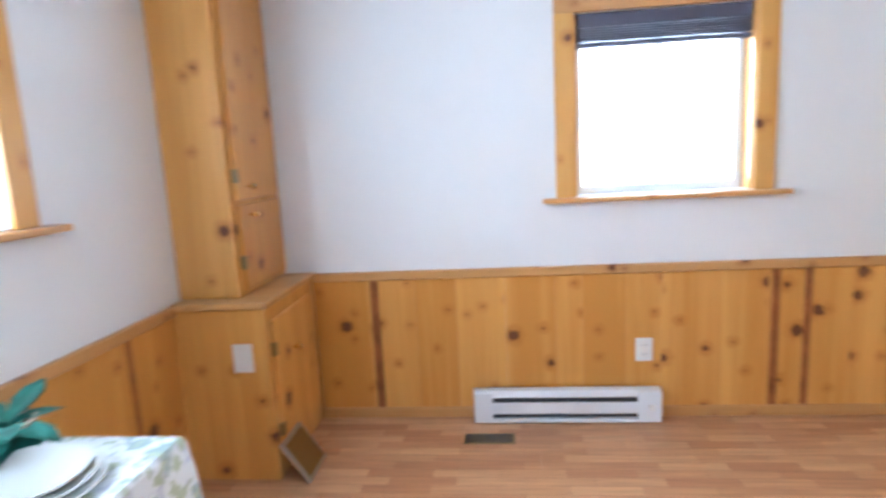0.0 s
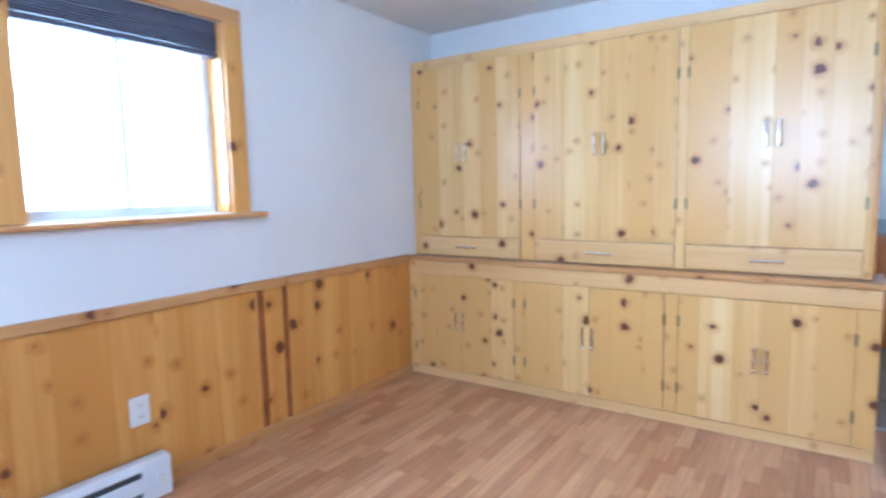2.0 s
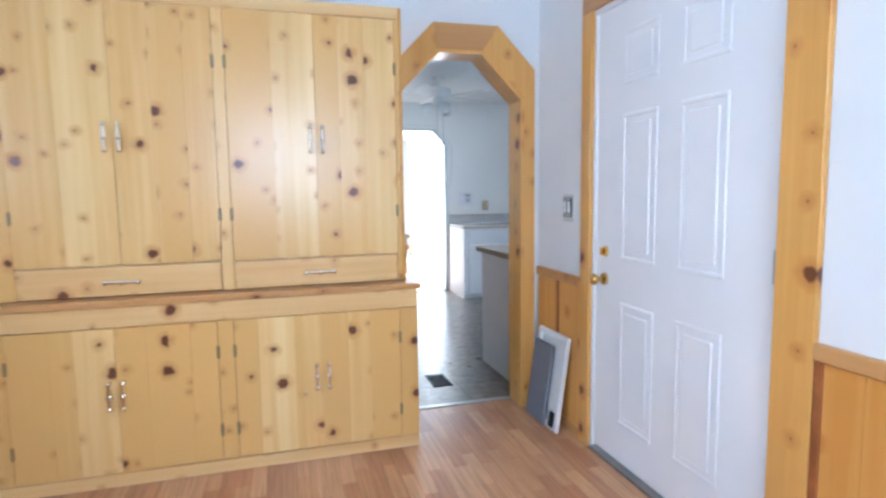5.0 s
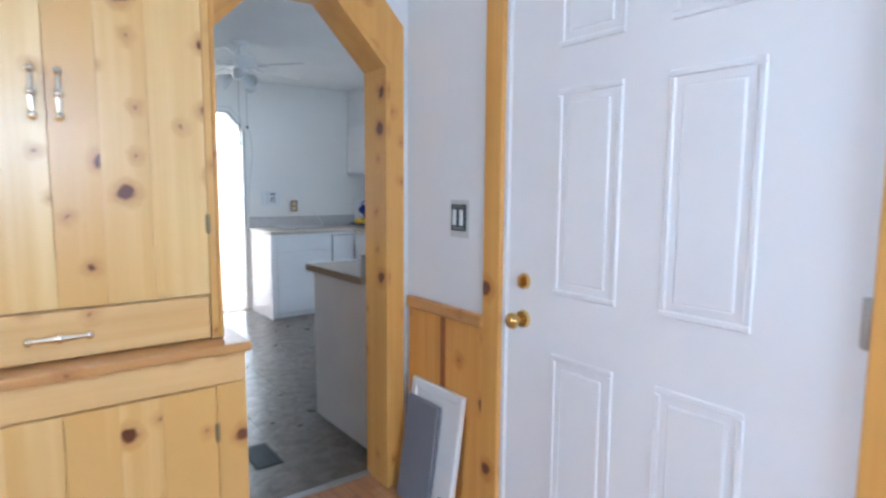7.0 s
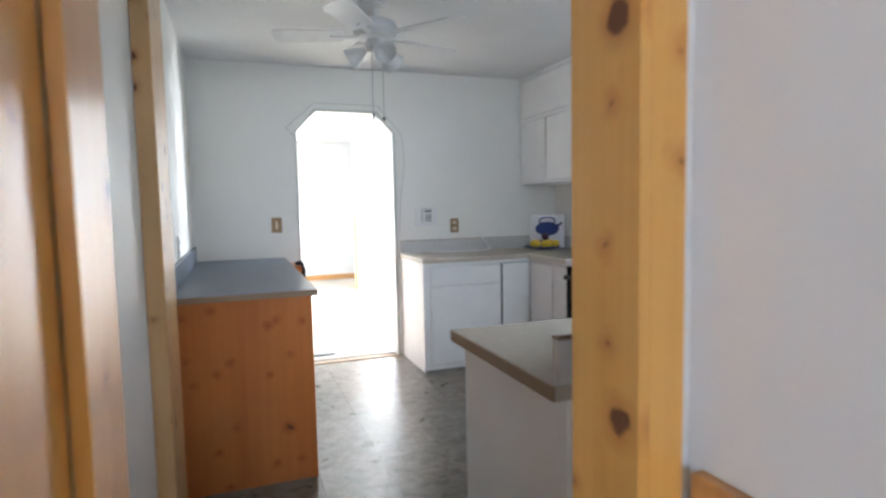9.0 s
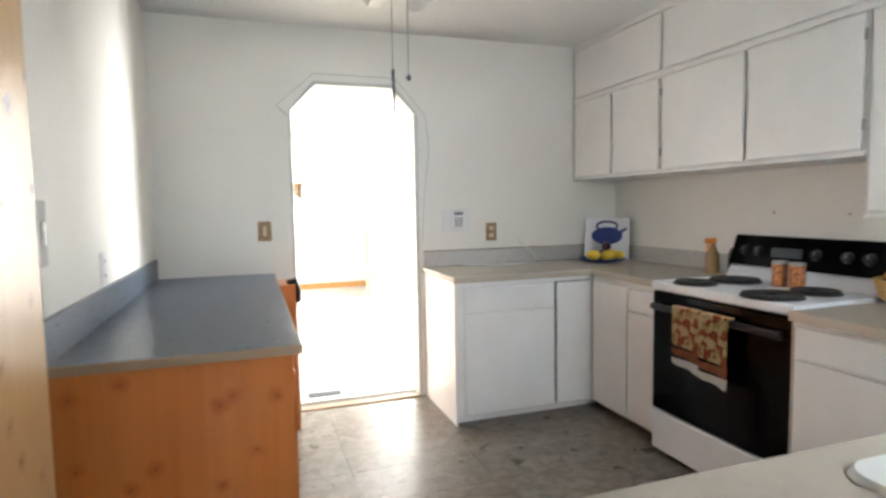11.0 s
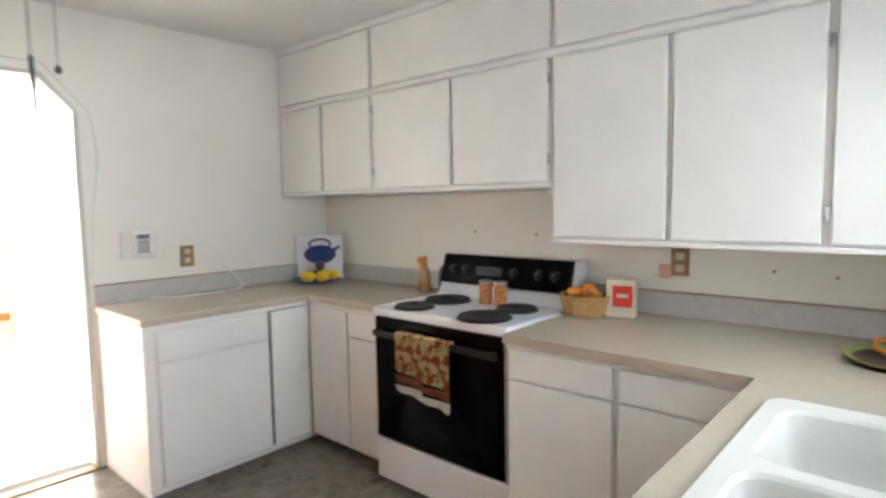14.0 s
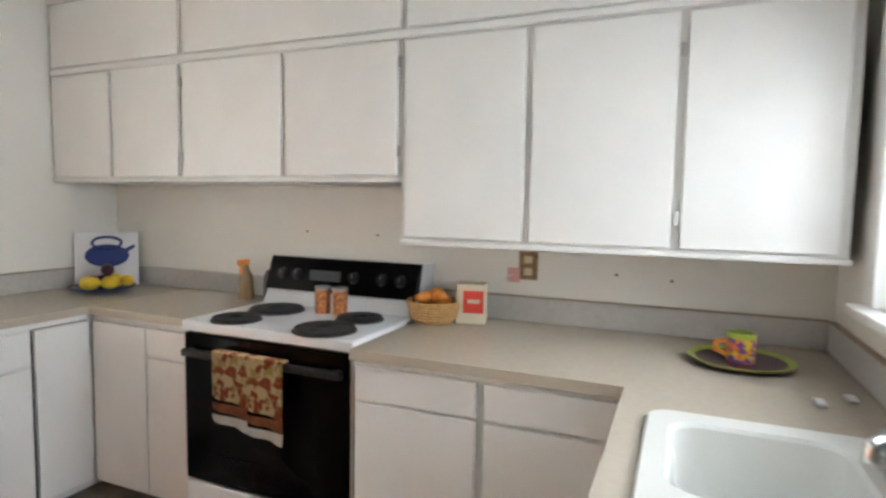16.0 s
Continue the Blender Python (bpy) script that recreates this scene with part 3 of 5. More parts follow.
for z in (0.2, 1.02, 1.85):
    part("hinge", rod(cube(-0.006, 0.012, DY0 - 0.012, DY0 + 0.02, z - 0.05, z + 0.05), (-0.008, DY0 + 0.008, z - 0.052), (-0.008, DY0 + 0.008, z + 0.052), 0.007), STEEL, door, "steel hinge")
part("jamb", cube(0.0, 0.16, DY0 - 0.001, DY0 + 0.011, 0.0, DZ), DOORW, door)
part("jamb", cube(0.0, 0.16, DY1 - 0.011, DY1 + 0.001, 0.0, DZ), DOORW, door)
part("jamb", cube(0.0, 0.16, DY0 + 0.011, DY1 - 0.011, DZ - 0.009, DZ + 0.001), DOORW, door)
part("door_sill", cube(-0.02, 0.15, DY0 + 0.011, DY1 - 0.011, -0.004, 0.014, 0.004), STEEL, door)
part("casing", cube(-0.022, -0.001, DY1 + 0.0, DY1 + 0.085, 0.0, DZ + 0.012, 0.003), PINET, door)
part("casing", cube(-0.022, -0.001, DY0 - 0.14, DY0 + 0.0, 0.0, DZ + 0.012, 0.003), PINET, door)
part("casing", cube(-0.022, -0.001, DY0 - 0.14, DY1 + 0.085, DZ + 0.012, DZ + 0.1, 0.003), PINETY, door)

# arch casing: boards with mitred clipped corners, and the lining of the opening
a = thing("arch_casing", ((AX0 + AX1) / 2, 0, 0), "knotty pine casing around the clipped-corner arch", "door frame", kind="structure")
W = 0.066
outer = [(AX0 - 0.003, AZ1 + 0.152), (AX0 + AC - 0.02, AZ2 + 0.135), (AX1 - AC + 0.09, AZ2 + 0.135), (AX1 + W, AZ1 + 0.16)]
inner = arch
part("board", prism([inner[0], inner[1], outer[1], outer[0]], 'y', -0.03, -0.001, 0.002), PINET, a)
part("board", prism([inner[1], inner[2], outer[2], outer[1]], 'y', -0.03, -0.001, 0.002), PINETX, a)
part("board", prism([inner[2], inner[3], outer[3], outer[2]], 'y', -0.03, -0.001, 0.002), PINET, a)
part("board", prism([(AX1, 0), (AX1 + W, 0), outer[3], inner[3]], 'y', -0.03, -0.001, 0.002), PINET, a)
lin = [(AX0, 0), *arch, (AX1, 0)]
for p, q in zip(lin, lin[1:]):
    d = Vector((q[0] - p[0], q[1] - p[1]))
    nrm = Vector((d.y, -d.x)).normalized() * 0.018
    part("lining", prism([p, q, (q[0] + nrm.x, q[1] + nrm.y), (p[0] + nrm.x, p[1] + nrm.y)], 'y', -0.03, PT + 0.01), PINET, a)

# north doorway: bare plaster edge where a casing was taken off
a = thing("doorway_edge", ((BX0 + BX1) / 2, KN, 0), "bare plaster edge around the far doorway", "door frame", kind="structure")
pts = [(BX0, 0.0), (BX0, BZ1), (BX0 + BC, BZ2), (BX1 - BC, BZ2), (BX1, BZ1), (BX1, 0.0)]
outp = [(BX0 - 0.012, 0.0), (BX0 - 0.012, BZ1), (BX0 + BC - 0.02, BZ2 + 0.015), (BX1 - BC + 0.02, BZ2 + 0.015), (BX1 + 0.012, BZ1), (BX1 + 0.012, 0)]
for i in range(5):
    part("plaster_strip", prism([pts[i], pts[i + 1], outp[i + 1], outp[i]], 'y', KN - 0.006, KN + 0.03), PLAST, a)
trace = [(BX0 - 0.015, 1.80), (BX0 - 0.08, 1.86), (BX0 + BC - 0.01, 2.06), (BX1 - BC + 0.03, 2.055), (BX1 + 0.07, 1.83), (BX1 + 0.09, 1.62), (BX1 + 0.05, 1.30), (BX1 + 0.03, 1.0)]
part("paint_ridge", tube([(px, KN - 0.001, pz) for px, pz in trace], 0.003, 6), PLAST, a)

# ---- wainscot: separate boards under a chair rail, baseboard below ----
RZ = 0.782


def wainscot(name, axis, fixed, side, lo, hi, label, bark=(), widths=None):
    """Boards on a wall. axis: the way they follow one another; side: where the room lies."""
    root = thing(name, (fixed if axis == 'y' else (lo + hi) / 2, fixed if axis == 'x' else (lo + hi) / 2, 0), label, "wainscot", kind="structure")
    rng = random.Random(len(name) * 7 + int(abs(lo) * 10))

    def slab_(a, b, z0, z1, t, bev):
        f = sorted((fixed + side * 0.001, fixed + side * t))
        return cube(f[0], f[1], a, b, z0, z1, bev) if axis == 'y' else cube(a, b, f[0], f[1], z0, z1, bev)
    p = lo
    while p < hi - 0.01:
        q = min(hi, p + rng.choice((0.14, 0.18, 0.22, 0.26, 0.3)))
        if hi - q < 0.05:
            q = hi
        part("board", slab_(p + 0.0003, q - 0.0003, 0.06, RZ, 0.014, 0.0008), PINE, root)
        p = q
    for c, wd in bark:
        part("batten", slab_(c - wd / 2, c + wd / 2, 0.06, RZ, 0.019, 0.004), BARK, root, "dark red bark-edged strip")
    T = PINETY if axis == 'y' else PINETX
    part("chair_rail", slab_(lo, hi, RZ, RZ + 0.048, 0.03, 0.005), T, root)
    part("baseboard", slab_(lo, hi, 0.0, 0.06, 0.022, 0.004), T, root)
    return root


wainscot("wainscot_west", 'y', XW, 1, -3.985, -0.335, "honey varnished knotty pine wainscot boards", ((-3.645, 0.045), (-1.59, 0.04), (-1.435, 0.036)))
wainscot("wainscot_south", 'x', YS, 1, -2.78, -0.022, "honey varnished knotty pine wainscot boards", ((-2.45, 0.03),))
wainscot("wainscot_east_door", 'y', 0.0, -1, DY1 + 0.087, -0.031, "narrow pine wainscot beside the outer door", ((-0.27, 0.03),))
wainscot("wainscot_east", 'y', 0.0, -1, YS + 0.03, DY0 - 0.142, "honey varnished knotty pine wainscot boards", ((-1.80, 0.03),))

# bright hazy distance outside the windows
solid("backdrop_west", cube(-60.2, -60, -60, 60, -0.45, 40), GLOW, "overexposed pale sky outside", "sky", "structure")
solid("backdrop_south", cube(-60, 60, -60.2, -60, -0.45, 40), GLOW, "overexposed pale sky outside", "sky", "structure")
solid("backdrop_east", cube(60, 60.2, -60, 60, -0.45, 40), GLOW, "overexposed pale sky outside", "sky", "structure")

# ---- dining room things ----


def pull(parent, c, length, upright, out, mt=BRIGHT, name="handle"):
    """A turned bar pull: two feet, a swollen grip and beads. out: unit way into the room."""
    c, out = Vector(c), Vector(out)
    along = Vector((0, 0, 1)) if upright else (Vector((1, 0, 0)) if abs(out.y) > 0.5 else Vector((0, 1, 0)))
    bm = bmesh.new()
    a, b = c - along * length / 2, c + along * length / 2
    mid = out * 0.024
    for e in (a, b):
        rod(bm, e, e + mid, 0.009, 0.007, 8)
        ball(bm, e + mid, 0.012, seg=8)
    rod(bm, a + mid, c + mid, 0.006, 0.011, 8)
    rod(bm, c + mid, b + mid, 0.011, 0.006, 8)
    ball(bm, c + mid, 0.014, seg=8)
    return part(name, bm, mt, parent, "polished turned pull", True)


def plank_door(parent, x0, x1, y, z0, z1, n, rng, t=0.02, name="door"):
    """A door of upright boards, its front at y, facing -y."""
    d = part(name, cube(x0 + 0.001, x1 - 0.001, y + 0.006, y + t, z0 + 0.004, z1 - 0.004), PINEH, parent)
    cuts = [0] + sorted(min(0.92, max(0.08, (i + rng.uniform(-0.25, 0.25)) / n)) for i in range(1, n)) + [1]
    for p, q in zip(cuts, cuts[1:]):
        part("board", cube(x0 + (x1 - x0) * p + 0.0002, x0 + (x1 - x0) * q - 0.0002, y, y + 0.007, z0, z1, 0.0007), PINEH, d)
    return d


rng = random.Random(4)
HX0, HX1 = XW + 0.003, -0.852
hutch = thing("built_in_hutch", (-2.1, -0.17, 0), "built-in knotty pine hutch with plank doors and drawers", "cabinet")
UY, LY = -0.25, -0.325
part("upper_body", cube(HX0, HX1, UY + 0.022, -0.002, 0.824, 2.125), PINEH, hutch)
part("lower_body", cube(HX0, -0.80, LY + 0.022, -0.002, 0.0, 0.791), PINEH, hutch)
part("counter_ledge", cube(HX0, -0.785, LY - 0.02, -0.002, 0.793, 0.822, 0.006, 2), PINETX, hutch)
part("side_panel", cube(HX1 + 0.0005, HX1 + 0.014, UY, -0.032, 0.823, 2.125, 0.003), PINET, hutch)
part("top_rail", cube(HX0, HX1, UY, UY + 0.021, 2.07, 2.126, 0.003), PINEX, hutch)
part("lower_rail", cube(HX0, -0.80, LY, LY + 0.021, 0.703, 0.791, 0.003), PINEX, hutch)
part("kick_rail", cube(HX0, -0.80, LY - 0.006, LY + 0.021, 0.0, 0.058, 0.003), PINEX, hutch)
for a, b in ((HX0, -3.35), (-2.59, -2.495), (-1.685, -1.635), (-0.875, HX1)):
    part("stile", cube(a + 0.001, b - 0.001, UY, UY + 0.021, 0.824, 2.069, 0.002), PINEH, hutch)
for a, b in ((HX0, -3.355), (-2.602, -2.528), (-1.715, -1.645), (-0.889, -0.80)):
    part("stile", cube(a + 0.001, b - 0.001, LY, LY + 0.021, 0.059, 0.702, 0.002), PINEH, hutch)
for x0, xm, x1 in ((-3.35, -2.998, -2.59), (-2.495, -2.094, -1.685), (-1.635, -1.251, -0.875)):
    for p, q, s in ((x0, xm, 1), (xm, x1, -1)):
        d = plank_door(hutch, p + 0.0006, q - 0.0006, UY - 0.004, 0.962, 2.067, rng.choice((2, 3)), rng)
        pull(d, ((q if s > 0 else p) - s * 0.028, UY - 0.004, 1.505), 0.11, True, (0, -1, 0))
        for z in (1.17, 1.84):
            e = p if s > 0 else q
            part("hinge", rod(cube(e - 0.007, e + 0.007, UY - 0.006, UY - 0.002, z - 0.026, z + 0.026, 0.001), (e, UY - 0.006, z - 0.03), (e, UY - 0.006, z + 0.03), 0.0035, seg=8), OLDBRASS, d, "dull brass hinge")
    dr = part("drawer", cube(x0 + 0.004, x1 - 0.004, UY - 0.008, UY + 0.018, 0.828, 0.956, 0.004), PINEX, hutch)
    pull(dr, ((x0 + x1) / 2, UY - 0.008, 0.89), 0.13, False, (0, -1, 0))
for x0, xm, x1 in ((-3.355, -2.985, -2.602), (-2.528, -2.125, -1.715), (-1.645, -1.262, -0.889)):
    for p, q, s in ((x0, xm, 1), (xm, x1, -1)):
        d = plank_door(hutch, p + 0.0006, q - 0.0006, LY - 0.004, 0.062, 0.7, rng.choice((2, 3)), rng)
        pull(d, ((q if s > 0 else p) - s * 0.028, LY - 0.004, 0.41), 0.11, True, (0, -1, 0))
        for z in (0.2, 0.56):
            e = p if s > 0 else q
            part("hinge", rod(cube(e - 0.007, e + 0.007, LY - 0.006, LY - 0.002, z - 0.026, z + 0.026, 0.001), (e, LY - 0.006, z - 0.03), (e, LY - 0.006, z + 0.03), 0.0035, seg=8), OLDBRASS, d, "dull brass hinge")

# corner cabinet: lower cupboard with ledge, narrower upper cupboard
CX, CY = -2.77, -3.99
cc = thing("corner_cabinet", (-3.1, -4.2, 0), "tall knotty pine corner cabinet with upper and lower doors", "cabinet")
part("lower_body", cube(XW + 0.002, CX, YS + 0.002, CY, 0, 0.805, 0.003), PINE, cc)
part("ledge", cube(XW + 0.002, CX + 0.018, YS + 0.002, CY + 0.02, 0.807, 0.835, 0.005), PINETY, cc)
part("upper_body", cube(XW + 0.002, CX - 0.085, YS + 0.002, CY - 0.14, 0.837, H - 0.003, 0.003), PINE, cc)
for z0, z1 in ((0.86, 1.25), (1.27, 2.3)):
    d = part("door", cube(XW + 0.04, CX - 0.13, CY - 0.139, CY - 0.12, z0, z1, 0.004), PINE, cc)
    part("knob", ball(rod(bmesh.new(), (CX - 0.23, CY - 0.12, z0 + 0.06 if z0 > 1 else z1 - 0.05), (CX - 0.23, CY - 0.095, z0 + 0.06 if z0 > 1 else z1 - 0.05), 0.006), (CX - 0.23, CY - 0.09, z0 + 0.06 if z0 > 1 else z1 - 0.05), 0.014), BRASS, d, "small brass knob", True)
    for z in ((z0 + 0.08, z1 - 0.15) if z0 > 1 else (z0 + 0.1,)):
        part("hinge", cube(CX - 0.145, CX - 0.12, CY - 0.14, CY - 0.114, z, z + 0.06, 0.002), OLDBRASS, d)
d = part("door", cube(XW + 0.06, CX - 0.04, CY + 0.001, CY + 0.02, 0.1, 0.74, 0.004), PINE, cc)
part("knob", ball(rod(bmesh.new(), (CX - 0.25, CY + 0.02, 0.55), (CX - 0.25, CY + 0.045, 0.55), 0.006), (CX - 0.25, CY + 0.05, 0.55), 0.014), BRASS, d, "small brass knob", True)
for z in (0.2, 0.58):
    part("hinge", cube(CX - 0.055, CX - 0.03, CY + 0.001, CY + 0.026, z, z + 0.06, 0.002), OLDBRASS, d)


def outlet(name, c, out, label, cover=WHITEP, face=WHITEP, w=0.072, h=0.115, toggles=0):
    """A wall plate. out: '+x', '-x', '+y' or '-y'."""
    s = 1 if out[0] == '+' else -1
    r = thing(name, c, label, "outlet" if not toggles else "switch")

    def slab_(u0, u1, z0, z1, d0, d1, bev=0.002):
        if out[1] == 'x':
            a, b = sorted((c[0] + s * d0, c[0] + s * d1))
            return cube(a, b, c[1] + u0, c[1] + u1, c[2] + z0, c[2] + z1, bev)
        a, b = sorted((c[1] + s * d0, c[1] + s * d1))
        return cube(c[0] + u0, c[0] + u1, a, b, c[2] + z0, c[2] + z1, bev)
    part("cover", slab_(-w / 2, w / 2, -h / 2, h / 2, 0.0005, 0.007), cover, r)
    if toggles:
        for i in range(toggles):
            u = (i - (toggles - 1) / 2) * 0.04
            part("toggle", slab_(u - 0.009, u + 0.009, -0.03, 0.03, 0.006, 0.013), face, r)
    else:
        for z in (-0.025, 0.025):
            f = part("socket", slab_(-0.017, 0.017, z - 0.014, z + 0.014, 0.006, 0.0095), face, r)
            for u in (-0.007, 0.007):
                part("slot", slab_(u - 0.0015, u + 0.0015, z - 0.005, z + 0.005, 0.009, 0.0102, 0), DARKSLOT, f)
    return r


outlet("wall_outlet", (XW + 0.0145, -2.234, 0.372), '+x', "white duplex outlet on the pine wainscot", w=0.085, h=0.125)
bp_ = thing("blank_plate", (CX + 0.0005, -4.105, 0.585), "plain white cover plate on the corner cabinet side", "cover plate")
part("cover", cube(CX + 0.0005, CX + 0.007, -4.15, -4.06, 0.52, 0.65, 0.002), WHITEP, bp_)
for z in (0.54, 0.63):
    part("screw", rod(bmesh.new(), (CX + 0.006, -4.105, z), (CX + 0.0082, -4.105, z), 0.004, seg=8), STEEL, bp_)
sw = outlet("light_switch", (-0.0005, -0.35, 1.17), '-x', "bare double light switch without its cover plate", DARKSLOT, WHITEP, 0.085, 0.1, 2)
part("strap", cube(-0.0085, -0.007, -0.382, -0.318, 1.205, 1.215), STEEL, sw)
part("strap", cube(-0.0085, -0.007, -0.382, -0.318, 1.125, 1.135), STEEL, sw)
part("plaster_patch", cube(-0.001, -0.0004, -0.405, -0.295, 1.095, 1.235), PLAST, sw)

# baseboard heater
hx = XW + 0.034
ht = thing("baseboard_heater", (hx, -2.62, 0.0), "white electric baseboard heater along the wainscot", "heater")
y0, y1 = -3.128, -2.162
part("back", cube(hx, hx + 0.012, y0, y1, 0.012, 0.178, 0.002), HEATER, ht)
part("top_cover", prism([(hx, 0.178), (hx + 0.05, 0.178), (hx + 0.066, 0.15), (hx + 0.062, 0.143), (hx + 0.045, 0.165), (hx, 0.165)], 'y', y0, y1), HEATER, ht)
part("front_panel", cube(hx + 0.058, hx + 0.068, y0 + 0.002, y1 - 0.002, 0.055, 0.118, 0.003), HEATER, ht)
part("bottom_lip", cube(hx, hx + 0.064, y0, y1, 0.004, 0.024, 0.003), HEATER, ht)
part("element", cube(hx + 0.014, hx + 0.05, y0 + 0.1, y1 - 0.12, 0.03, 0.15), DARKSLOT, ht)
for a, b in ((y0, y0 + 0.1), (y1 - 0.12, y1)):
    part("end_cap", cube(hx + 0.002, hx + 0.07, a, b, 0.006, 0.176, 0.005), HEATER, ht)
part("knob", rod(bmesh.new(), (hx + 0.07, y1 - 0.05, 0.09), (hx + 0.086, y1 - 0.05, 0.09), 0.018, 0.015, 16), WHITEP, ht)


def floor_vent(name, x0, x1, y0, y1, along, label, mt):
    r = thing(name, ((x0 + x1) / 2, (y0 + y1) / 2, 0), label, "vent")
    part("frame", cube(x0, x1, y0, y1, 0.0, 0.004, 0.001), mt, r)
    n = 12
    for i in range(n):
        if along == 'x':
            a = x0 + 0.012 + (x1 - x0 - 0.024) * i / n
            part("louvre", cube(a, a + (x1 - x0) / n * 0.5, y0 + 0.012, y1 - 0.012, 0.0035, 0.007), DARKSLOT, r)
        else:
            a = y0 + 0.012 + (y1 - y0 - 0.024) * i / n
            part("louvre", cube(x0 + 0.012, x1 - 0.012, a, a + (y1 - y0) / n * 0.5, 0.0035, 0.007), DARKSLOT, r)
    return r


floor_vent("floor_vent", -3.2, -3.095, -3.175, -2.92, 'y', "dull brass floor register before the heater", OLDBRASS)
floor_vent("floor_vent", -0.52, -0.39, 0.45, 0.70, 'y', "black floor register in the kitchen vinyl", BLACKM)
floor_vent("floor_vent", -0.14, 0.08, 4.05, 4.15, 'x', "dark floor register beyond the far doorway", DARKSLOT)

# loose register grille leaning on the corner cabinet
lr = thing("loose_grille", (-3.0, -3.87, 0), "loose dull metal grille leaning against the corner cabinet", "grille")
m = Matrix.Translation((-2.86, -3.84, 0.005)) @ Matrix.Rotation(radians(34), 4, 'X')
bm = cube(-0.12, 0.12, -0.012, 0.0, 0.0, 0.22, 0.004)
bmesh.ops.transform(bm, matrix=m, verts=bm.verts)
part("frame", bm, STEEL, lr)
bm = cube(-0.1, 0.1, 0.0005, 0.004, 0.02, 0.2)
bmesh.ops.transform(bm, matrix=m, verts=bm.verts)
part("screen", bm, OLDBRASS, lr)

# pet flap panel leaning on the wainscot beside the door
pf = thing("pet_flap_panel", (-0.07, -0.26, 0), "white framed panel with grey flap leaning beside the door", "panel")
m = Matrix.Translation((-0.1, -0.26, 0.003)) @ Matrix.Rotation(radians(8), 4, 'Y')
bm = bmesh.new()
for q in ((-0.165, -0.135, 0, 0.5), (0.135, 0.165, 0, 0.5), (-0.135, 0.135, 0.465, 0.5), (-0.135, 0.135, 0, 0.03)):
    box(bm, -0.008, 0.016, *q, 0.004)
box(bm, 0.006, 0.014, -0.135, 0.135, 0.03, 0.465)
bmesh.ops.transform(bm, matrix=m, verts=bm.verts)
part("frame", bm, WHITEP, pf)
bm = cube(-0.026, -0.0085, -0.05, 0.16, 0.0, 0.43, 0.004)
bmesh.ops.transform(bm, matrix=m, verts=bm.verts)
part("flap", bm, GREYPAD, pf, "grey rubber flap")
bm = cube(-0.022, -0.0085, -0.14, -0.1, 0.02, 0.1, 0.004)
bmesh.ops.transform(bm, matrix=m, verts=bm.verts)
part("latch", bm, BLACKM, pf)

# table with cloth, plates and plant
TX0, TX1, TY0, TY1, TZ = -1.76, -0.85, -4.36, -3.79, 0.74
tb = thing("dining_table", ((TX0 + TX1) / 2, (TY0 + TY1) / 2, 0), "small wooden table under a printed cloth", "table")
part("tabletop", cube(TX0 + 0.01, TX1 - 0.01, TY0 + 0.01, TY1 - 0.01, TZ - 0.03, TZ - 0.001, 0.004), PINETX, tb)
for px in (TX0 + 0.06, TX1 - 0.06):
    for py in (TY0 + 0.06, TY1 - 0.06):
        part("leg", rod(bmesh.new(), (px, py, 0), (px, py, TZ - 0.031), 0.02, 0.03, 12), PINET, tb)
bm = bmesh.new()
N = 14
per = []
for i in range(N):
    per.append((TX0 + (TX1 - TX0) * i / N, TY0))
for i in range(N):
    per.append((TX1, TY0 + (TY1 - TY0) * i / N))
for i in range(N):
    per.append((TX1 - (TX1 - TX0) * i / N, TY1))
for i in range(N):
    per.append((TX0, TY1 - (TY1 - TY0) * i / N))
cx, cy = (TX0 + TX1) / 2, (TY0 + TY1) / 2
top = [bm.verts.new((x, y, TZ + 0.003)) for x, y in per]
rows = [top]
for k, (dz, sp) in enumerate(((0.008, 0.008), (0.1, 0.012), (0.24, 0.02))):
    rows.append([bm.verts.new((x + (x - cx) / 0.5 * (sp + (0.012 * math.sin(i * 1.7) if k else 0)), y + (y - cy) / 0.33 * (sp + (0.012 * math.sin(i * 1.7) if k else 0)), TZ - dz)) for i, (x, y) in enumerate(per)])
bm.faces.new(top)
for p, q in zip(rows, rows[1:]):
    for i in range(len(p)):
        bm.faces.new((p[i], q[i], q[(i + 1) % len(p)], p[(i + 1) % len(p)]))
bmesh.ops.recalc_face_normals(bm, faces=bm.faces)
solid("tablecloth", bm, CLOTH, "white tablecloth printed with pale grey-green leaves", "tablecloth")
for i, (r, z) in enumerate(((0.165, 0.0), (0.15, 0.014), (0.135, 0.028))):
    solid("dinner_plate", lathe((-1.5, -4.0, TZ + 0.0035 + z), [(0.001, 0.0), (r * 0.6, 0.0), (r, 0.018), (r, 0.023), (r * 0.62, 0.006), (0.001, 0.006)], 32), CHINA,
          "stacked pale china dinner plate on the tablecloth", "plate", smooth=True, group="plates on the table")
pl = thing("potted_plant", (-1.67, -4.18, TZ + 0.003), "small potted plant with teal leaves on the table", "plant")
part("pot", lathe((-1.67, -4.18, TZ + 0.0035), [(0.001, 0), (0.045, 0), (0.062, 0.08), (0.066, 0.085), (0.056, 0.085), (0.05, 0.06), (0.001, 0.06)], 20), POT, pl, smooth=True)
rl = random.Random(9)
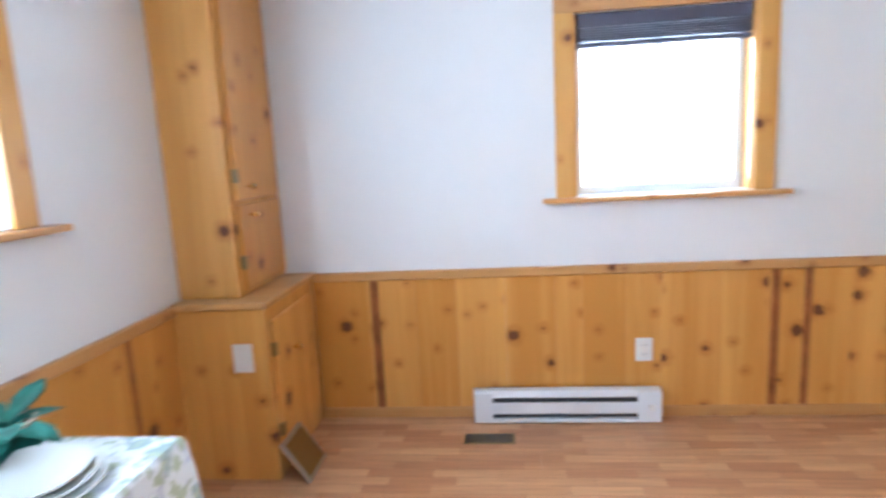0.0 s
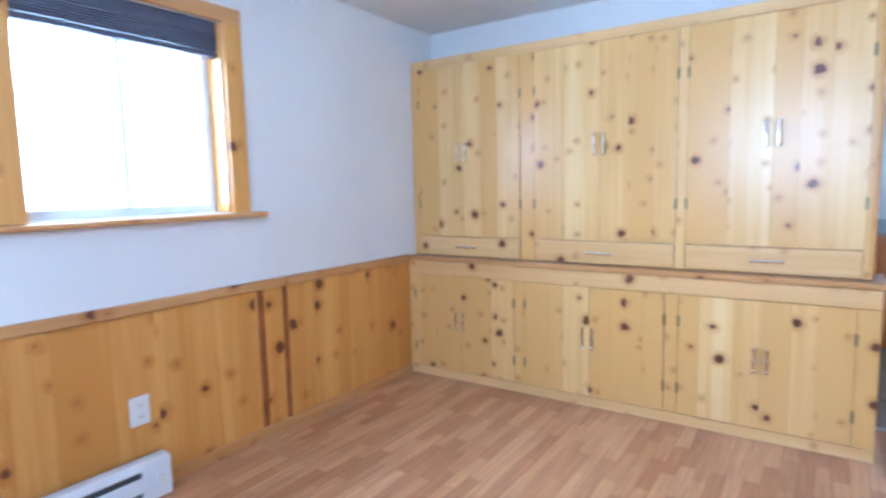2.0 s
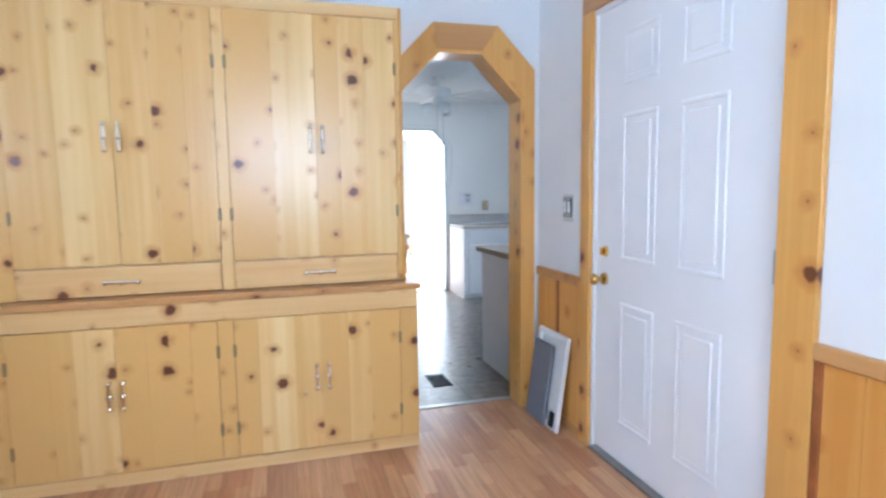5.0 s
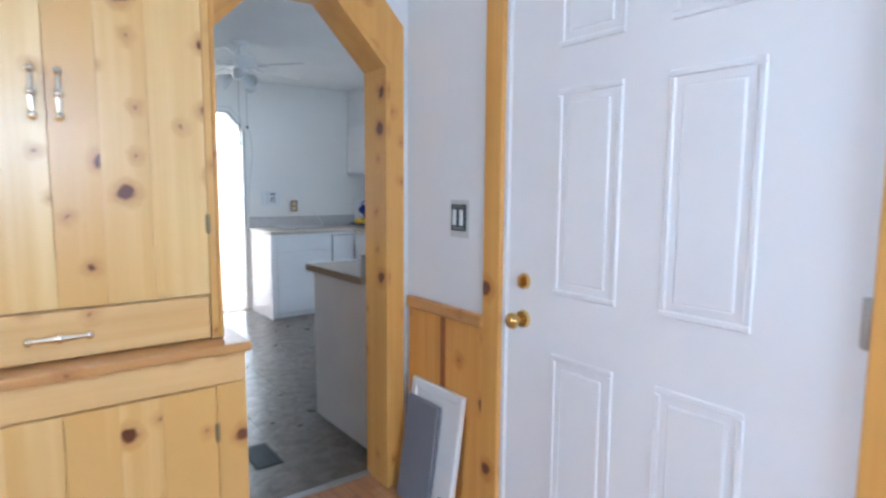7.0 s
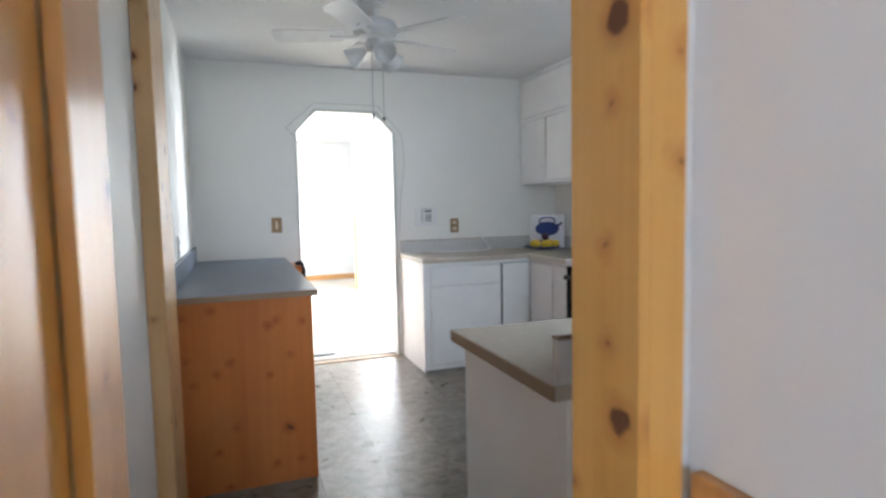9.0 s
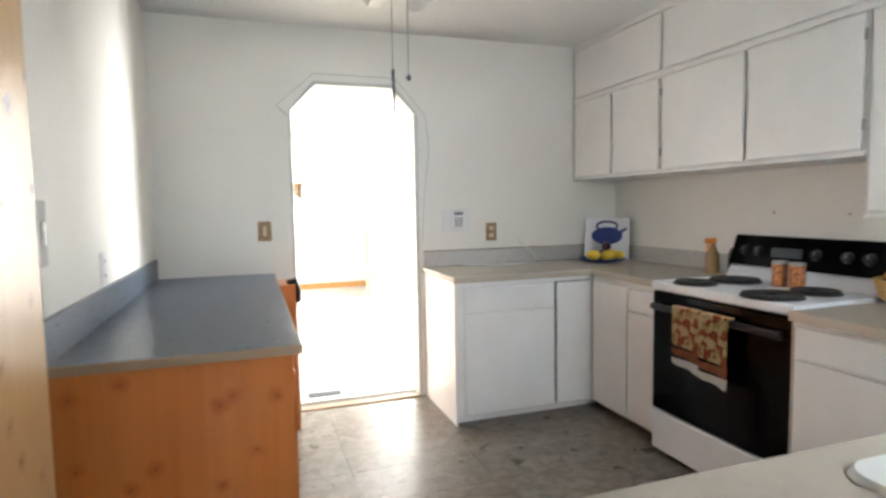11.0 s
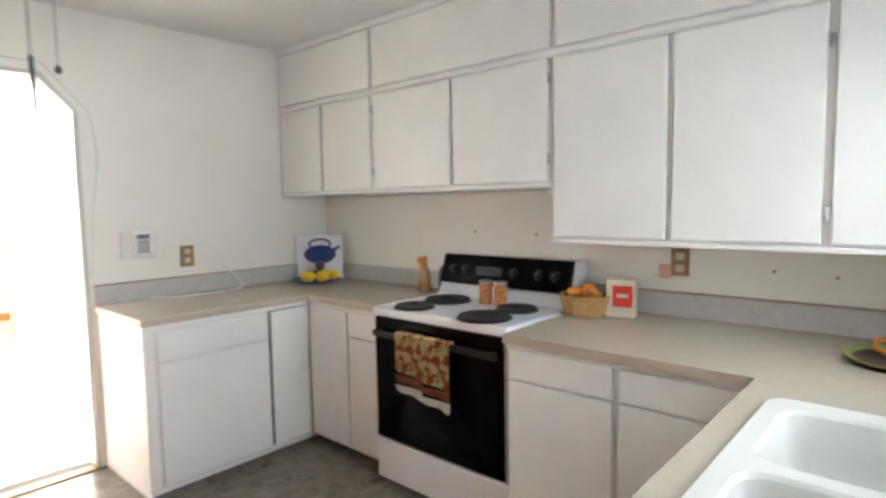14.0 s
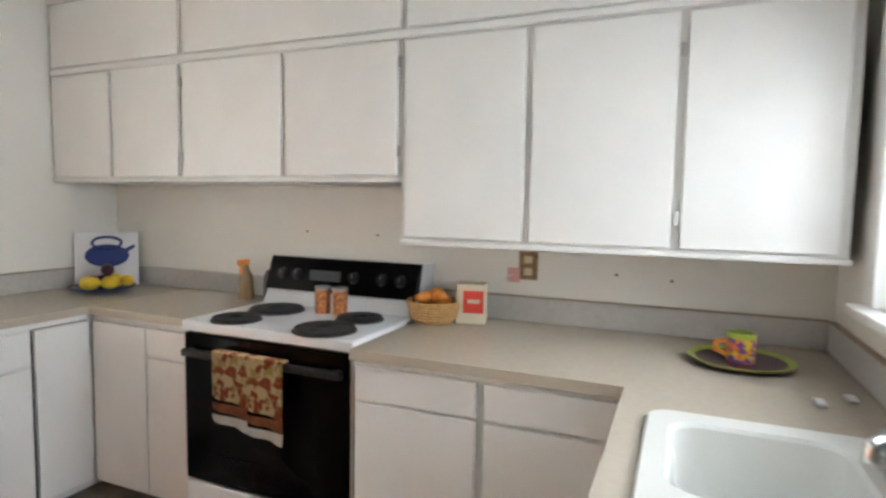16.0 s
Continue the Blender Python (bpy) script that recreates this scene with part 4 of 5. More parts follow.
for i in range(34):
    az, el, ln = rl.uniform(0, 6.28), rl.uniform(-0.1, 0.95), rl.uniform(0.1, 0.18)
    bm = bmesh.new()
    prof = ((0, 0.003), (0.3, 0.018), (0.55, 0.034), (0.8, 0.028), (1.0, 0.002))
    lv = []
    for s, wd in prof:
        zz = -0.06 * s * s
        lv.append((bm.verts.new((ln * s, -wd, zz + 0.006)), bm.verts.new((ln * s, 0, zz)), bm.verts.new((ln * s, wd, zz + 0.006))))
    for p, q in zip(lv, lv[1:]):
        bm.faces.new((p[0], q[0], q[1], p[1]))
        bm.faces.new((p[1], q[1], q[2], p[2]))
    bmesh.ops.transform(bm, matrix=Matrix.Translation((-1.67, -4.18, TZ + 0.07)) @ Matrix.Rotation(az, 4, 'Z') @ Matrix.Rotation(-el, 4, 'Y'), verts=bm.verts)
    part("leaf", bm, LEAF if i % 11 else ORANGE, pl)

# ---- kitchen things ----
CZ = 0.856          # counter height
UX = 1.737          # front of the upper cabinets


def front_x(parent, y0, y1, z0, z1, x, name="door", t=0.018):
    """A flat painted front facing -x."""
    return part(name, cube(x - t, x - 0.0005, y0, y1, z0, z1, 0.003), CABW, parent)


def small_hinge(parent, c, way):
    return part("hinge", rod(bmesh.new(), (c[0], c[1], c[2] - 0.02), (c[0], c[1], c[2] + 0.02), 0.006, seg=8), STEEL, parent)


# upper cabinets
uc = thing("wall_cabinet", (1.88, 2.8, 1.455), "white painted wall cabinet above the stove", "cabinet", "upper kitchen cabinets")
part("body", cube(UX, KE - 0.001, 1.816, KN - 0.001, 1.43, 1.96), GAP, uc)
part("bottom_rail", cube(UX - 0.014, KE - 0.002, 1.816, KN - 0.002, 1.412, 1.4295, 0.003), CABW, uc)
for y0, y1 in ((3.392, 3.808), (2.945, 3.37), (2.37, 2.915), (1.83, 2.345)):
    d = front_x(uc, y0, y1, 1.438, 1.938, UX)
for y, zz in ((2.93, (1.53, 1.86)), (1.822, (1.53, 1.86))):
    for z in zz:
        small_hinge(uc, (UX - 0.014, y, z), 0)
ut = thing("wall_cabinet", (1.88, 1.1, 1.184), "tall white painted wall cabinet over the counter", "cabinet", "upper kitchen cabinets")
part("body", cube(UX, KE - 0.001, 0.38, 1.813, 1.197, 1.96), GAP, ut)
part("side_panel", cube(UX - 0.002, KE - 0.002, 1.805, 1.8155, 1.197, 1.43), CABW, ut)
part("bottom_rail", cube(UX - 0.014, KE - 0.002, 0.375, 1.813, 1.178, 1.1965, 0.003), CABW, ut)
for y0, y1 in ((1.338, 1.795), (0.858, 1.312), (0.41, 0.83)):
    front_x(ut, y0, y1, 1.206, 1.935, UX)
for z in (1.3, 1.82):
    small_hinge(ut, (UX - 0.014, 0.844, z), 0)
us = thing("soffit_cabinet", (1.88, 2.1, 1.96), "row of low white cabinets under the kitchen ceiling", "cabinet", "upper kitchen cabinets")
part("body", cube(UX, KE - 0.001, 0.40, KN - 0.001, 1.962, KH - 0.001), GAP, us)
part("mid_rail", cube(UX - 0.012, UX - 0.0005, 0.40, KN - 0.002, 1.948, 1.975, 0.003), CABW, us)
part("top_rail", cube(UX - 0.016, UX - 0.0005, 0.40, KN - 0.002, 2.297, KH - 0.001, 0.003), CABW, us)
for y0, y1 in ((2.94, 3.808), (1.82, 2.91), (0.87, 1.79), (0.41, 0.84)):
    front_x(us, y0, y1, 1.982, 2.29, UX)

# base cabinets
BX, BY = 1.5, 3.245
bf = thing("base_cabinet", (1.1, 3.58, 0), "white painted base cabinet beside the far doorway", "cabinet", "base kitchen cabinets")
part("body", cube(0.617, KE - 0.001, BY, KN - 0.001, 0.045, CZ - 0.036, 0.002), GAP, bf)
part("kick_board", cube(0.617, BX + 0.06, BY + 0.05, BY + 0.07, 0.0, 0.045), CABW, bf)
part("side_panel", cube(0.605, 0.6165, BY - 0.002, KN - 0.002, 0.0, CZ - 0.036, 0.002), CABW, bf)
part("frame_rail", cube(0.617, BX, BY - 0.006, BY - 0.0005, CZ - 0.06, CZ - 0.036), CABW, bf)
part("frame_stile", cube(0.617, 0.648, BY - 0.006, BY - 0.0005, 0.045, CZ - 0.061), CABW, bf)
part("drawer", cube(0.66, 1.225, BY - 0.02, BY - 0.0005, 0.65, 0.785, 0.003), CABW, bf)
part("door", cube(0.66, 1.225, BY - 0.02, BY - 0.0005, 0.06, 0.637, 0.003), CABW, bf)
part("door", cube(1.243, BX - 0.025, BY - 0.02, BY - 0.0005, 0.06, 0.79, 0.003), CABW, bf)
# dark strips paint the shade of the hollow corner into the door gaps
part("reveal", cube(1.2355, 1.2425, BY - 0.003, BY - 0.0005, 0.06, 0.79), DARKSLOT, bf, "dark strip painting the shade in the gap beside the corner door")
part("reveal", cube(1.2355, BX - 0.026, BY - 0.003, BY - 0.0005, 0.7905, 0.7945), DARKSLOT, bf, "dark strip painting the shade in the gap above the corner door")
for z in (0.13, 0.58):
    small_hinge(bf, (0.667, BY - 0.014, z), 0)
bc = thing("base_cabinet", (1.8, 2.95, 0), "white painted corner base cabinet beside the stove", "cabinet", "base kitchen cabinets")
part("body", cube(BX, KE - 0.002, 2.605, BY - 0.002, 0.045, CZ - 0.036), GAP, bc)
part("kick_board", cube(BX + 0.06, BX + 0.08, 2.605, BY - 0.003, 0.0, 0.045), DARKEDGE, bc)
front_x(bc, 2.895, BY - 0.022, 0.06, 0.79, BX)
front_x(bc, 2.615, 2.887, 0.67, 0.79, BX, "drawer")
front_x(bc, 2.615, 2.887, 0.06, 0.66, BX)
RX = 1.385
br_ = thing("base_cabinet", (1.75, 1.4, 0), "white painted base cabinet with two drawers and doors", "cabinet", "base kitchen cabinets")
part("body", cube(RX, KE - 0.002, 0.84, 1.80, 0.045, CZ - 0.036), GAP, br_)
part("kick_board", cube(RX + 0.04, RX + 0.06, 0.84, 1.80, 0.0, 0.045), CABW, br_)
part("frame_rail", cube(RX - 0.006, RX - 0.0005, 0.87, 1.80, CZ - 0.06, CZ - 0.036), CABW, br_)
for y0, y1 in ((1.372, 1.788), (0.9, 1.346)):
    front_x(br_, y0, y1, 0.69, 0.803, RX, "drawer")
    front_x(br_, y0, y1, 0.06, 0.68, RX)
SY = 0.945      # front of the sink counter
bs = thing("sink_cabinet", (0.8, 0.65, 0), "white painted sink base cabinet with plain end panel", "cabinet", "base kitchen cabinets")
part("body", cube(0.0, RX + 0.02, KS + 0.001, SY - 0.05, 0.045, CZ - 0.20), GAP, bs)
part("end_panel", cube(-0.015, -0.0005, KS + 0.001, SY - 0.03, 0.0, CZ - 0.036, 0.002), CABW, bs)
part("kick_board", cube(0.0, RX, SY - 0.1, SY - 0.08, 0.0, 0.045), CABW, bs)
part("frame_rail", cube(0.0, RX, SY - 0.05, SY - 0.035, CZ - 0.22, CZ - 0.036), CABW, bs)
for x0, x1 in ((0.02, 0.47), (0.49, 0.93), (0.95, 1.37)):
    part("door", cube(x0, x1, SY - 0.049, SY - 0.03, 0.06, 0.62, 0.003), CABW, bs)

# worktop: one run round the corner, cut away for the sink
SK = (0.35, 1.17, 0.43, 0.858)   # sink cutout
wt = thing("worktop", (1.5, 1.5, CZ), "beige-grey laminate worktop with low backsplash", "worktop")
z0 = CZ - 0.034
bm = bmesh.new()
box(bm, 0.592, KE - 0.001, BY - 0.03, KN - 0.001, z0, CZ, 0.004, 2)
part("top", bm, LAMTOP, wt)
part("top", cube(BX - 0.035, KE - 0.001, 2.602, BY - 0.0305, z0, CZ, 0.004, 2), LAMTOP, wt)
for q in ((RX - 0.03, KE - 0.001, SY, 1.804), (SK[1], KE - 0.001, KS + 0.001, SY), (-0.045, SK[0], KS + 0.001, SY), (SK[0], SK[1], KS + 0.001, SK[2]), (SK[0], SK[1], SK[3], SY)):
    part("top", cube(*q, z0, CZ), LAMTOP, wt)
part("edge_band", cube(-0.05, -0.0455, KS + 0.002, SY, z0, CZ - 0.001), DARKEDGE, wt)
part("backsplash", cube(0.60, KE - 0.02, KN - 0.02, KN - 0.001, CZ + 0.0005, CZ + 0.1, 0.003), BACKSP, wt)
part("backsplash", cube(KE - 0.02, KE - 0.001, 2.605, KN - 0.001, CZ + 0.0005, CZ + 0.1, 0.003), BACKSP, wt)
part("backsplash", cube(KE - 0.02, KE - 0.001, KS + 0.02, 1.80, CZ + 0.0005, CZ + 0.1, 0.003), BACKSP, wt)
part("backsplash", cube(-0.04, KE - 0.001, KS + 0.001, KS + 0.02, CZ + 0.0005, CZ + 0.1, 0.003), BACKSP, wt)
part("backsplash_cap", cube(0.6, KE - 0.021, KN - 0.022, KN - 0.001, CZ + 0.1005, CZ + 0.105), DARKEDGE, wt)
part("backsplash_cap", cube(KE - 0.022, KE - 0.001, KS + 0.022, 1.80, CZ + 0.1005, CZ + 0.105), DARKEDGE, wt)
part("backsplash_cap", cube(-0.04, KE - 0.023, KS + 0.001, KS + 0.022, CZ + 0.1005, CZ + 0.105), DARKEDGE, wt)

# double bowl sink
sk = thing("kitchen_sink", (0.78, 0.66, CZ), "white porcelain double bowl drop-in sink", "sink")


def bowl(x0, x1, y0, y1, depth):
    """A rounded basin, open above, with thickness."""
    bm = bmesh.new()
    def ring(inset, z, r, n=5):
        pts = []
        for cx_, cy_, a0 in ((x1 - inset - r, y1 - inset - r, 0), (x0 + inset + r, y1 - inset - r, 90), (x0 + inset + r, y0 + inset + r, 180), (x1 - inset - r, y0 + inset + r, 270)):
            for k in range(n + 1):
                a = radians(a0 + 90 * k / n)
                pts.append(bm.verts.new((cx_ + r * math.cos(a), cy_ + r * math.sin(a), z)))
        return pts
    rs = [ring(0, CZ + 0.012, 0.06), ring(0.008, CZ + 0.004, 0.06), ring(0.018, CZ - 0.06, 0.06), ring(0.028, CZ - depth + 0.03, 0.06), ring(0.05, CZ - depth, 0.06)]
    for p, q in zip(rs, rs[1:]):
        for i in range(len(p)):
            bm.faces.new((p[i], p[(i + 1) % len(p)], q[(i + 1) % len(p)], q[i]))
    bm.faces.new(rs[-1])
    bmesh.ops.recalc_face_normals(bm, faces=bm.faces)
    return bm


BWL = ((0.4, 0.74), (0.78, 1.125))
for x0, x1 in BWL:
    part("basin", bowl(x0, x1, 0.5, 0.832, 0.17), SINKM, sk, smooth=True)
    part("drain", rod(bmesh.new(), ((x0 + x1) / 2, 0.67, CZ - 0.1695), ((x0 + x1) / 2, 0.67, CZ - 0.166), 0.04, seg=20), CHROME, sk)
# rim: outer sheet with two rounded holes, filled between the loops
bm = bmesh.new()


def loop(x0, x1, y0, y1, r, z, n=5):
    vs = []
    for cx_, cy_, a0 in ((x1 - r, y1 - r, 0), (x0 + r, y1 - r, 90), (x0 + r, y0 + r, 180), (x1 - r, y0 + r, 270)):
        for k in range(n + 1):
            a = radians(a0 + 90 * k / n)
            vs.append(bm.verts.new((cx_ + r * math.cos(a), cy_ + r * math.sin(a), z)))
    return [bm.edges.new((vs[i], vs[(i + 1) % len(vs)])) for i in range(len(vs))], vs


e0, outer_v = loop(0.335, 1.185, 0.415, 0.874, 0.05, CZ + 0.012)
es = e0 + loop(*BWL[0], 0.5, 0.832, 0.06, CZ + 0.012)[0] + loop(*BWL[1], 0.5, 0.832, 0.06, CZ + 0.012)[0]
bmesh.ops.triangle_fill(bm, use_beauty=True, edges=es)
low = [bm.verts.new((v.co.x + (0.006 if v.co.x > 0.76 else -0.006), v.co.y + (0.006 if v.co.y > 0.62 else -0.006), CZ + 0.001)) for v in outer_v]
for i in range(len(low)):
    j = (i + 1) % len(low)
    bm.faces.new((outer_v[i], low[i], low[j], outer_v[j]))
bmesh.ops.recalc_face_normals(bm, faces=bm.faces)
part("rim", bm, SINKM, sk, smooth=True)
FX0, FY0 = 0.93, 0.455
fa = thing("kitchen_faucet", (FX0, FY0, CZ + 0.012), "chrome kitchen faucet with clear acrylic handles", "faucet")
FZ = CZ + 0.0125
part("base_plate", cube(FX0 - 0.12, FX0 + 0.12, FY0 - 0.026, FY0 + 0.026, FZ, FZ + 0.02, 0.008, 2), CHROME, fa, smooth=True)
part("spout", tube([(FX0, FY0, FZ + 0.02), (FX0, FY0, FZ + 0.05), (FX0 - 0.02, FY0 + 0.03, FZ + 0.08), (FX0 - 0.05, FY0 + 0.06, FZ + 0.1), (FX0 - 0.065, FY0 + 0.075, FZ + 0.098), (FX0 - 0.067, FY0 + 0.077, FZ + 0.075)], 0.011, 12), CHROME, fa, smooth=True)
part("cap", ball(bmesh.new(), (FX0, FY0, FZ + 0.055), 0.021, (1, 1, 0.8), 16), CHROME, fa, smooth=True)
for hx_ in (FX0 - 0.095, FX0 + 0.095):
    part("handle", lathe((hx_, FY0, FZ + 0.02), [(0.01, 0), (0.012, 0.012), (0.026, 0.018), (0.028, 0.04), (0.022, 0.05), (0.001, 0.052)], 10), ACRYL, fa, "clear acrylic handle")
part("sprayer", lathe((FX0 - 0.2, FY0 - 0.005, FZ), [(0.018, 0), (0.018, 0.01), (0.011, 0.02), (0.013, 0.05), (0.001, 0.055)], 14), BLACKM, fa, "black sprayer", True)
for px, py in ((1.42, 0.49), (1.49, 0.41)):
    solid("soap_sliver", cube(px - 0.025, px + 0.025, py - 0.012, py + 0.012, CZ + 0.0005, CZ + 0.011, 0.004, 2), PAPER, "white soap sliver on the worktop", "soap")

# electric range
RY0, RY1, RF = 1.822, 2.6, 1.402
st = thing("electric_range", (1.7, 2.2, 0), "white electric range with black oven door and control panel", "stove")
part("body", cube(RF + 0.045, KE - 0.004, RY0, RY1, 0.03, CZ - 0.03, 0.004), HEATER, st)
part("foot_rail", cube(RF + 0.08, KE - 0.02, RY0 + 0.02, RY1 - 0.02, 0.0, 0.03), BLACKM, st)
part("cooktop", cube(RF + 0.005, KE - 0.004, RY0 - 0.002, RY1 + 0.002, CZ - 0.03, CZ + 0.012, 0.008, 2), HEATER, st)
od = part("oven_door", cube(RF + 0.008, RF + 0.044, RY0 + 0.012, RY1 - 0.008, 0.235, CZ - 0.036, 0.006), BLACK, st, "glossy black oven door")
part("door_edge", cube(RF + 0.006, RF + 0.044, RY0, RY0 + 0.011, 0.235, CZ - 0.036, 0.002), STEEL, st)
part("window", cube(RF + 0.0055, RF + 0.009, RY0 + 0.15, RY1 - 0.15, 0.36, 0.62, 0.002), BLACK, od)
part("handle", cube(RF - 0.03, RF - 0.008, RY0 + 0.03, RY1 - 0.03, 0.735, 0.765, 0.007, 2), BLACKM, od, "black bar handle")
for y in (RY0 + 0.06, RY1 - 0.06):
    part("bracket", cube(RF - 0.01, RF + 0.009, y - 0.015, y + 0.015, 0.738, 0.762), BLACKM, od)
part("drawer", cube(RF + 0.01, RF + 0.044, RY0 + 0.004, RY1 - 0.004, 0.03, 0.226, 0.008, 2), HEATER, st, "white storage drawer")
part("back_riser", prism([(1.87, CZ + 0.012), (KE - 0.004, CZ + 0.012), (KE - 0.004, CZ + 0.215), (1.94, CZ + 0.215), (1.91, CZ + 0.08)], 'y', RY0 + 0.004, RY1 - 0.004), HEATER, st)
part("control_panel", prism([(1.886, CZ + 0.075), (1.916, CZ + 0.075), (1.96, CZ + 0.222), (1.937, CZ + 0.222)], 'y', RY0 + 0.0, RY1 - 0.0, 0.004), BLACK, st, "glossy black control panel")
tilt = Vector((-0.967, 0, 0.252))
for y in (2.51, 2.43, 2.13, 1.99, 1.9):
    c = Vector((1.909, y, CZ + 0.148))
    k = part("knob", rod(bmesh.new(), c, c + tilt * 0.022, 0.026, 0.022, 20), BLACKM, st, smooth=True)
    part("pointer", rod(bmesh.new(), c + tilt * 0.0222 + Vector((0, 0, -0.012)), c + tilt * 0.0222 + Vector((0.003, 0, 0.014)), 0.0022, seg=6), GREYPAD, k)
part("clock", cube(1.9, 1.915, 2.2, 2.36, CZ + 0.125, CZ + 0.17, 0.003), DARKSLOT, st, "dark clock window")
for x, y, r in ((1.5, 2.41, 0.085), (1.5, 2.0, 0.105), (1.725, 2.4, 0.105), (1.725, 1.99, 0.085)):
    b = part("burner", lathe((x, y, CZ + 0.012), [(r + 0.012, 0.0), (r + 0.012, 0.004), (r, 0.005), (r * 0.9, 0.002), (0.001, 0.002)], 28), COIL, st, "black coil burner", True)
    k = r
    while k > 0.02:
        ringm = lathe((x, y, CZ + 0.023), [(k + 0.006 * math.cos(t_), 0.006 * math.sin(t_)) for t_ in [2 * math.pi * i / 6 for i in range(7)]], 28, cap=False)
        part("coil", ringm, COIL, b, smooth=True)
        k -= 0.017


def hung_cloth(name, y0, y1, zlow, x, label, drop=0.02):
    """A towel folded over the oven handle: front fall with folds, and a short back fall."""
    r = thing(name, (x, (y0 + y1) / 2, zlow), label, "towel", "towels on the oven handle")
    def fall(za, zb, xo):
        bm = bmesh.new()
        nx, nz = 16, 10
        g = []
        for i in range(nx + 1):
            u = i / nx
            g.append([bm.verts.new((x + xo - 0.006 * math.sin(u * 9 + 1) * (0.3 + (1 - k / nz)), y0 + (y1 - y0) * u, zb + (za - zb) * k / nz + drop * u * (1 - k / nz))) for k in range(nz + 1)])
        for i in range(nx):
            for k in range(nz):
                bm.faces.new((g[i][k], g[i + 1][k], g[i + 1][k + 1], g[i][k + 1]))
        ret = bmesh.ops.solidify(bm, geom=bm.faces[:], thickness=0.004)
        return bm
    part("printed_fall", fall(0.775, zlow + 0.09, -0.005), TOWEL, r, smooth=True)
    part("red_band", fall(zlow + 0.09, zlow + 0.045, -0.005), TOWELB, r, smooth=True)
    part("white_hem", fall(zlow + 0.045, zlow, -0.005), TOWELW, r, smooth=True)
    part("fold_over", cube(x - 0.006, x + 0.03, y0, y1, 0.768, 0.778, 0.004), TOWEL, r)
    return r


hung_cloth("kitchen_towel", 2.235, 2.405, 0.495, RF - 0.034, "brown printed kitchen towel hung on the oven handle")
hung_cloth("kitchen_towel", 2.075, 2.245, 0.475, RF - 0.038, "brown printed kitchen towel hung on the oven handle")

# slate counter along the west wall
sc = thing("slate_counter", (-0.65, 2.6, 0), "reddish pine counter unit with slate-blue laminate top", "counter")
part("end_panel", cube(KW + 0.02, -0.36, 1.905, 1.925, 0.0, 0.852, 0.002), PINER, sc)
part("body", cube(KW + 0.02, -0.40, 1.925, 3.7, 0.06, 0.852), PINER, sc)
part("face_frame", cube(-0.3995, -0.375, 1.9255, 3.7, 0.06, 0.852, 0.003), PINER, sc)
for y0, y1 in ((1.98, 2.53), (2.55, 3.1), (3.12, 3.66)):
    part("door", cube(-0.3745, -0.352, y0, y1, 0.3, 0.78, 0.004), PINER, sc)
part("top", cube(KW + 0.02, -0.34, 1.89, 3.725, 0.853, 0.878, 0.002), DARKTOP, sc)
part("front_band", cube(KW + 0.02, -0.34, 1.884, 1.8895, 0.852, 0.8775), DARKEDGE, sc)
part("side_band", cube(-0.3395, -0.335, 1.884, 3.725, 0.852, 0.8775), DARKEDGE, sc)
part("backsplash", cube(KW + 0.001, KW + 0.0195, 1.89, 3.725, 0.83, 0.985, 0.002), DARKTOP, sc)
part("backsplash_end", cube(KW + 0.001, KW + 0.02, 1.884, 1.8895, 0.83, 0.985), DARKEDGE, sc)
nb = thing("narrow_pine_unit", (-0.38, 3.63, 0), "narrow reddish pine unit with dark hose at its top", "cabinet")
part("body", cube(-0.332, -0.235, 3.52, 3.81, 0.0, 0.83, 0.003), PINER, nb)
part("hose", tube([(-0.27, 3.55, 0.84), (-0.235, 3.57, 0.845), (-0.215, 3.6, 0.79), (-0.215, 3.63, 0.73)], 0.018, 8), BLACKM, nb, "dark rubber hose", True)
solid("pine_post", cube(KW + 0.001, KW + 0.06, 1.42, 1.78, 0, KH - 0.002, 0.003), PINEP, "pale pine post board beside the slate counter", "post", "structure")

# wall plates
outlet("wall_outlet", (-0.378, KN - 0.0005, 1.12), '-y', "bronze patterned switch plate on the kitchen wall", PLATEBR, IVORY, 0.075, 0.115, 1)
outlet("wall_outlet", (1.085, KN - 0.0005, 1.073), '-y', "bronze patterned outlet plate on the kitchen wall", PLATEBR, IVORY, 0.075, 0.12)
o = outlet("wall_outlet", (KE - 0.0005, 1.4, 1.086), '-x', "bronze patterned outlet plate above the worktop", PLATEBR, IVORY, 0.075, 0.115)
part("pink_tag", cube(KE - 0.014, KE - 0.008, 1.432, 1.485, 1.015, 1.075, 0.003), PINK, o)
part("cord", tube([(KE - 0.012, 1.46, 1.05), (KE - 0.04, 1.54, 1.0), (KE - 0.06, 1.62, 0.95)], 0.002), WHITEP, o)
outlet("wall_outlet", (KW + 0.0005, 2.6, 1.05), '+x', "white outlet on the west kitchen wall", w=0.075, h=0.12)
tm = outlet("wall_switch", (KW + 0.0005, 1.99, 1.2), '+x', "bare triple switch without its cover plate", PLAST, STEEL, 0.06, 0.17, 1)
al = thing("alarm_keypad", (0.83, KN, 1.11), "white alarm keypad on the kitchen wall", "keypad")
part("back_plate", cube(0.735, 0.93, KN - 0.012, KN - 0.0005, 1.08, 1.23, 0.003), WALL, al)
part("housing", cube(0.785, 0.89, KN - 0.04, KN - 0.0125, 1.10, 1.225, 0.01, 2), WHITEP, al)
part("display", cube(0.808, 0.868, KN - 0.0425, KN - 0.0395, 1.19, 1.21), GREYPAD, al)
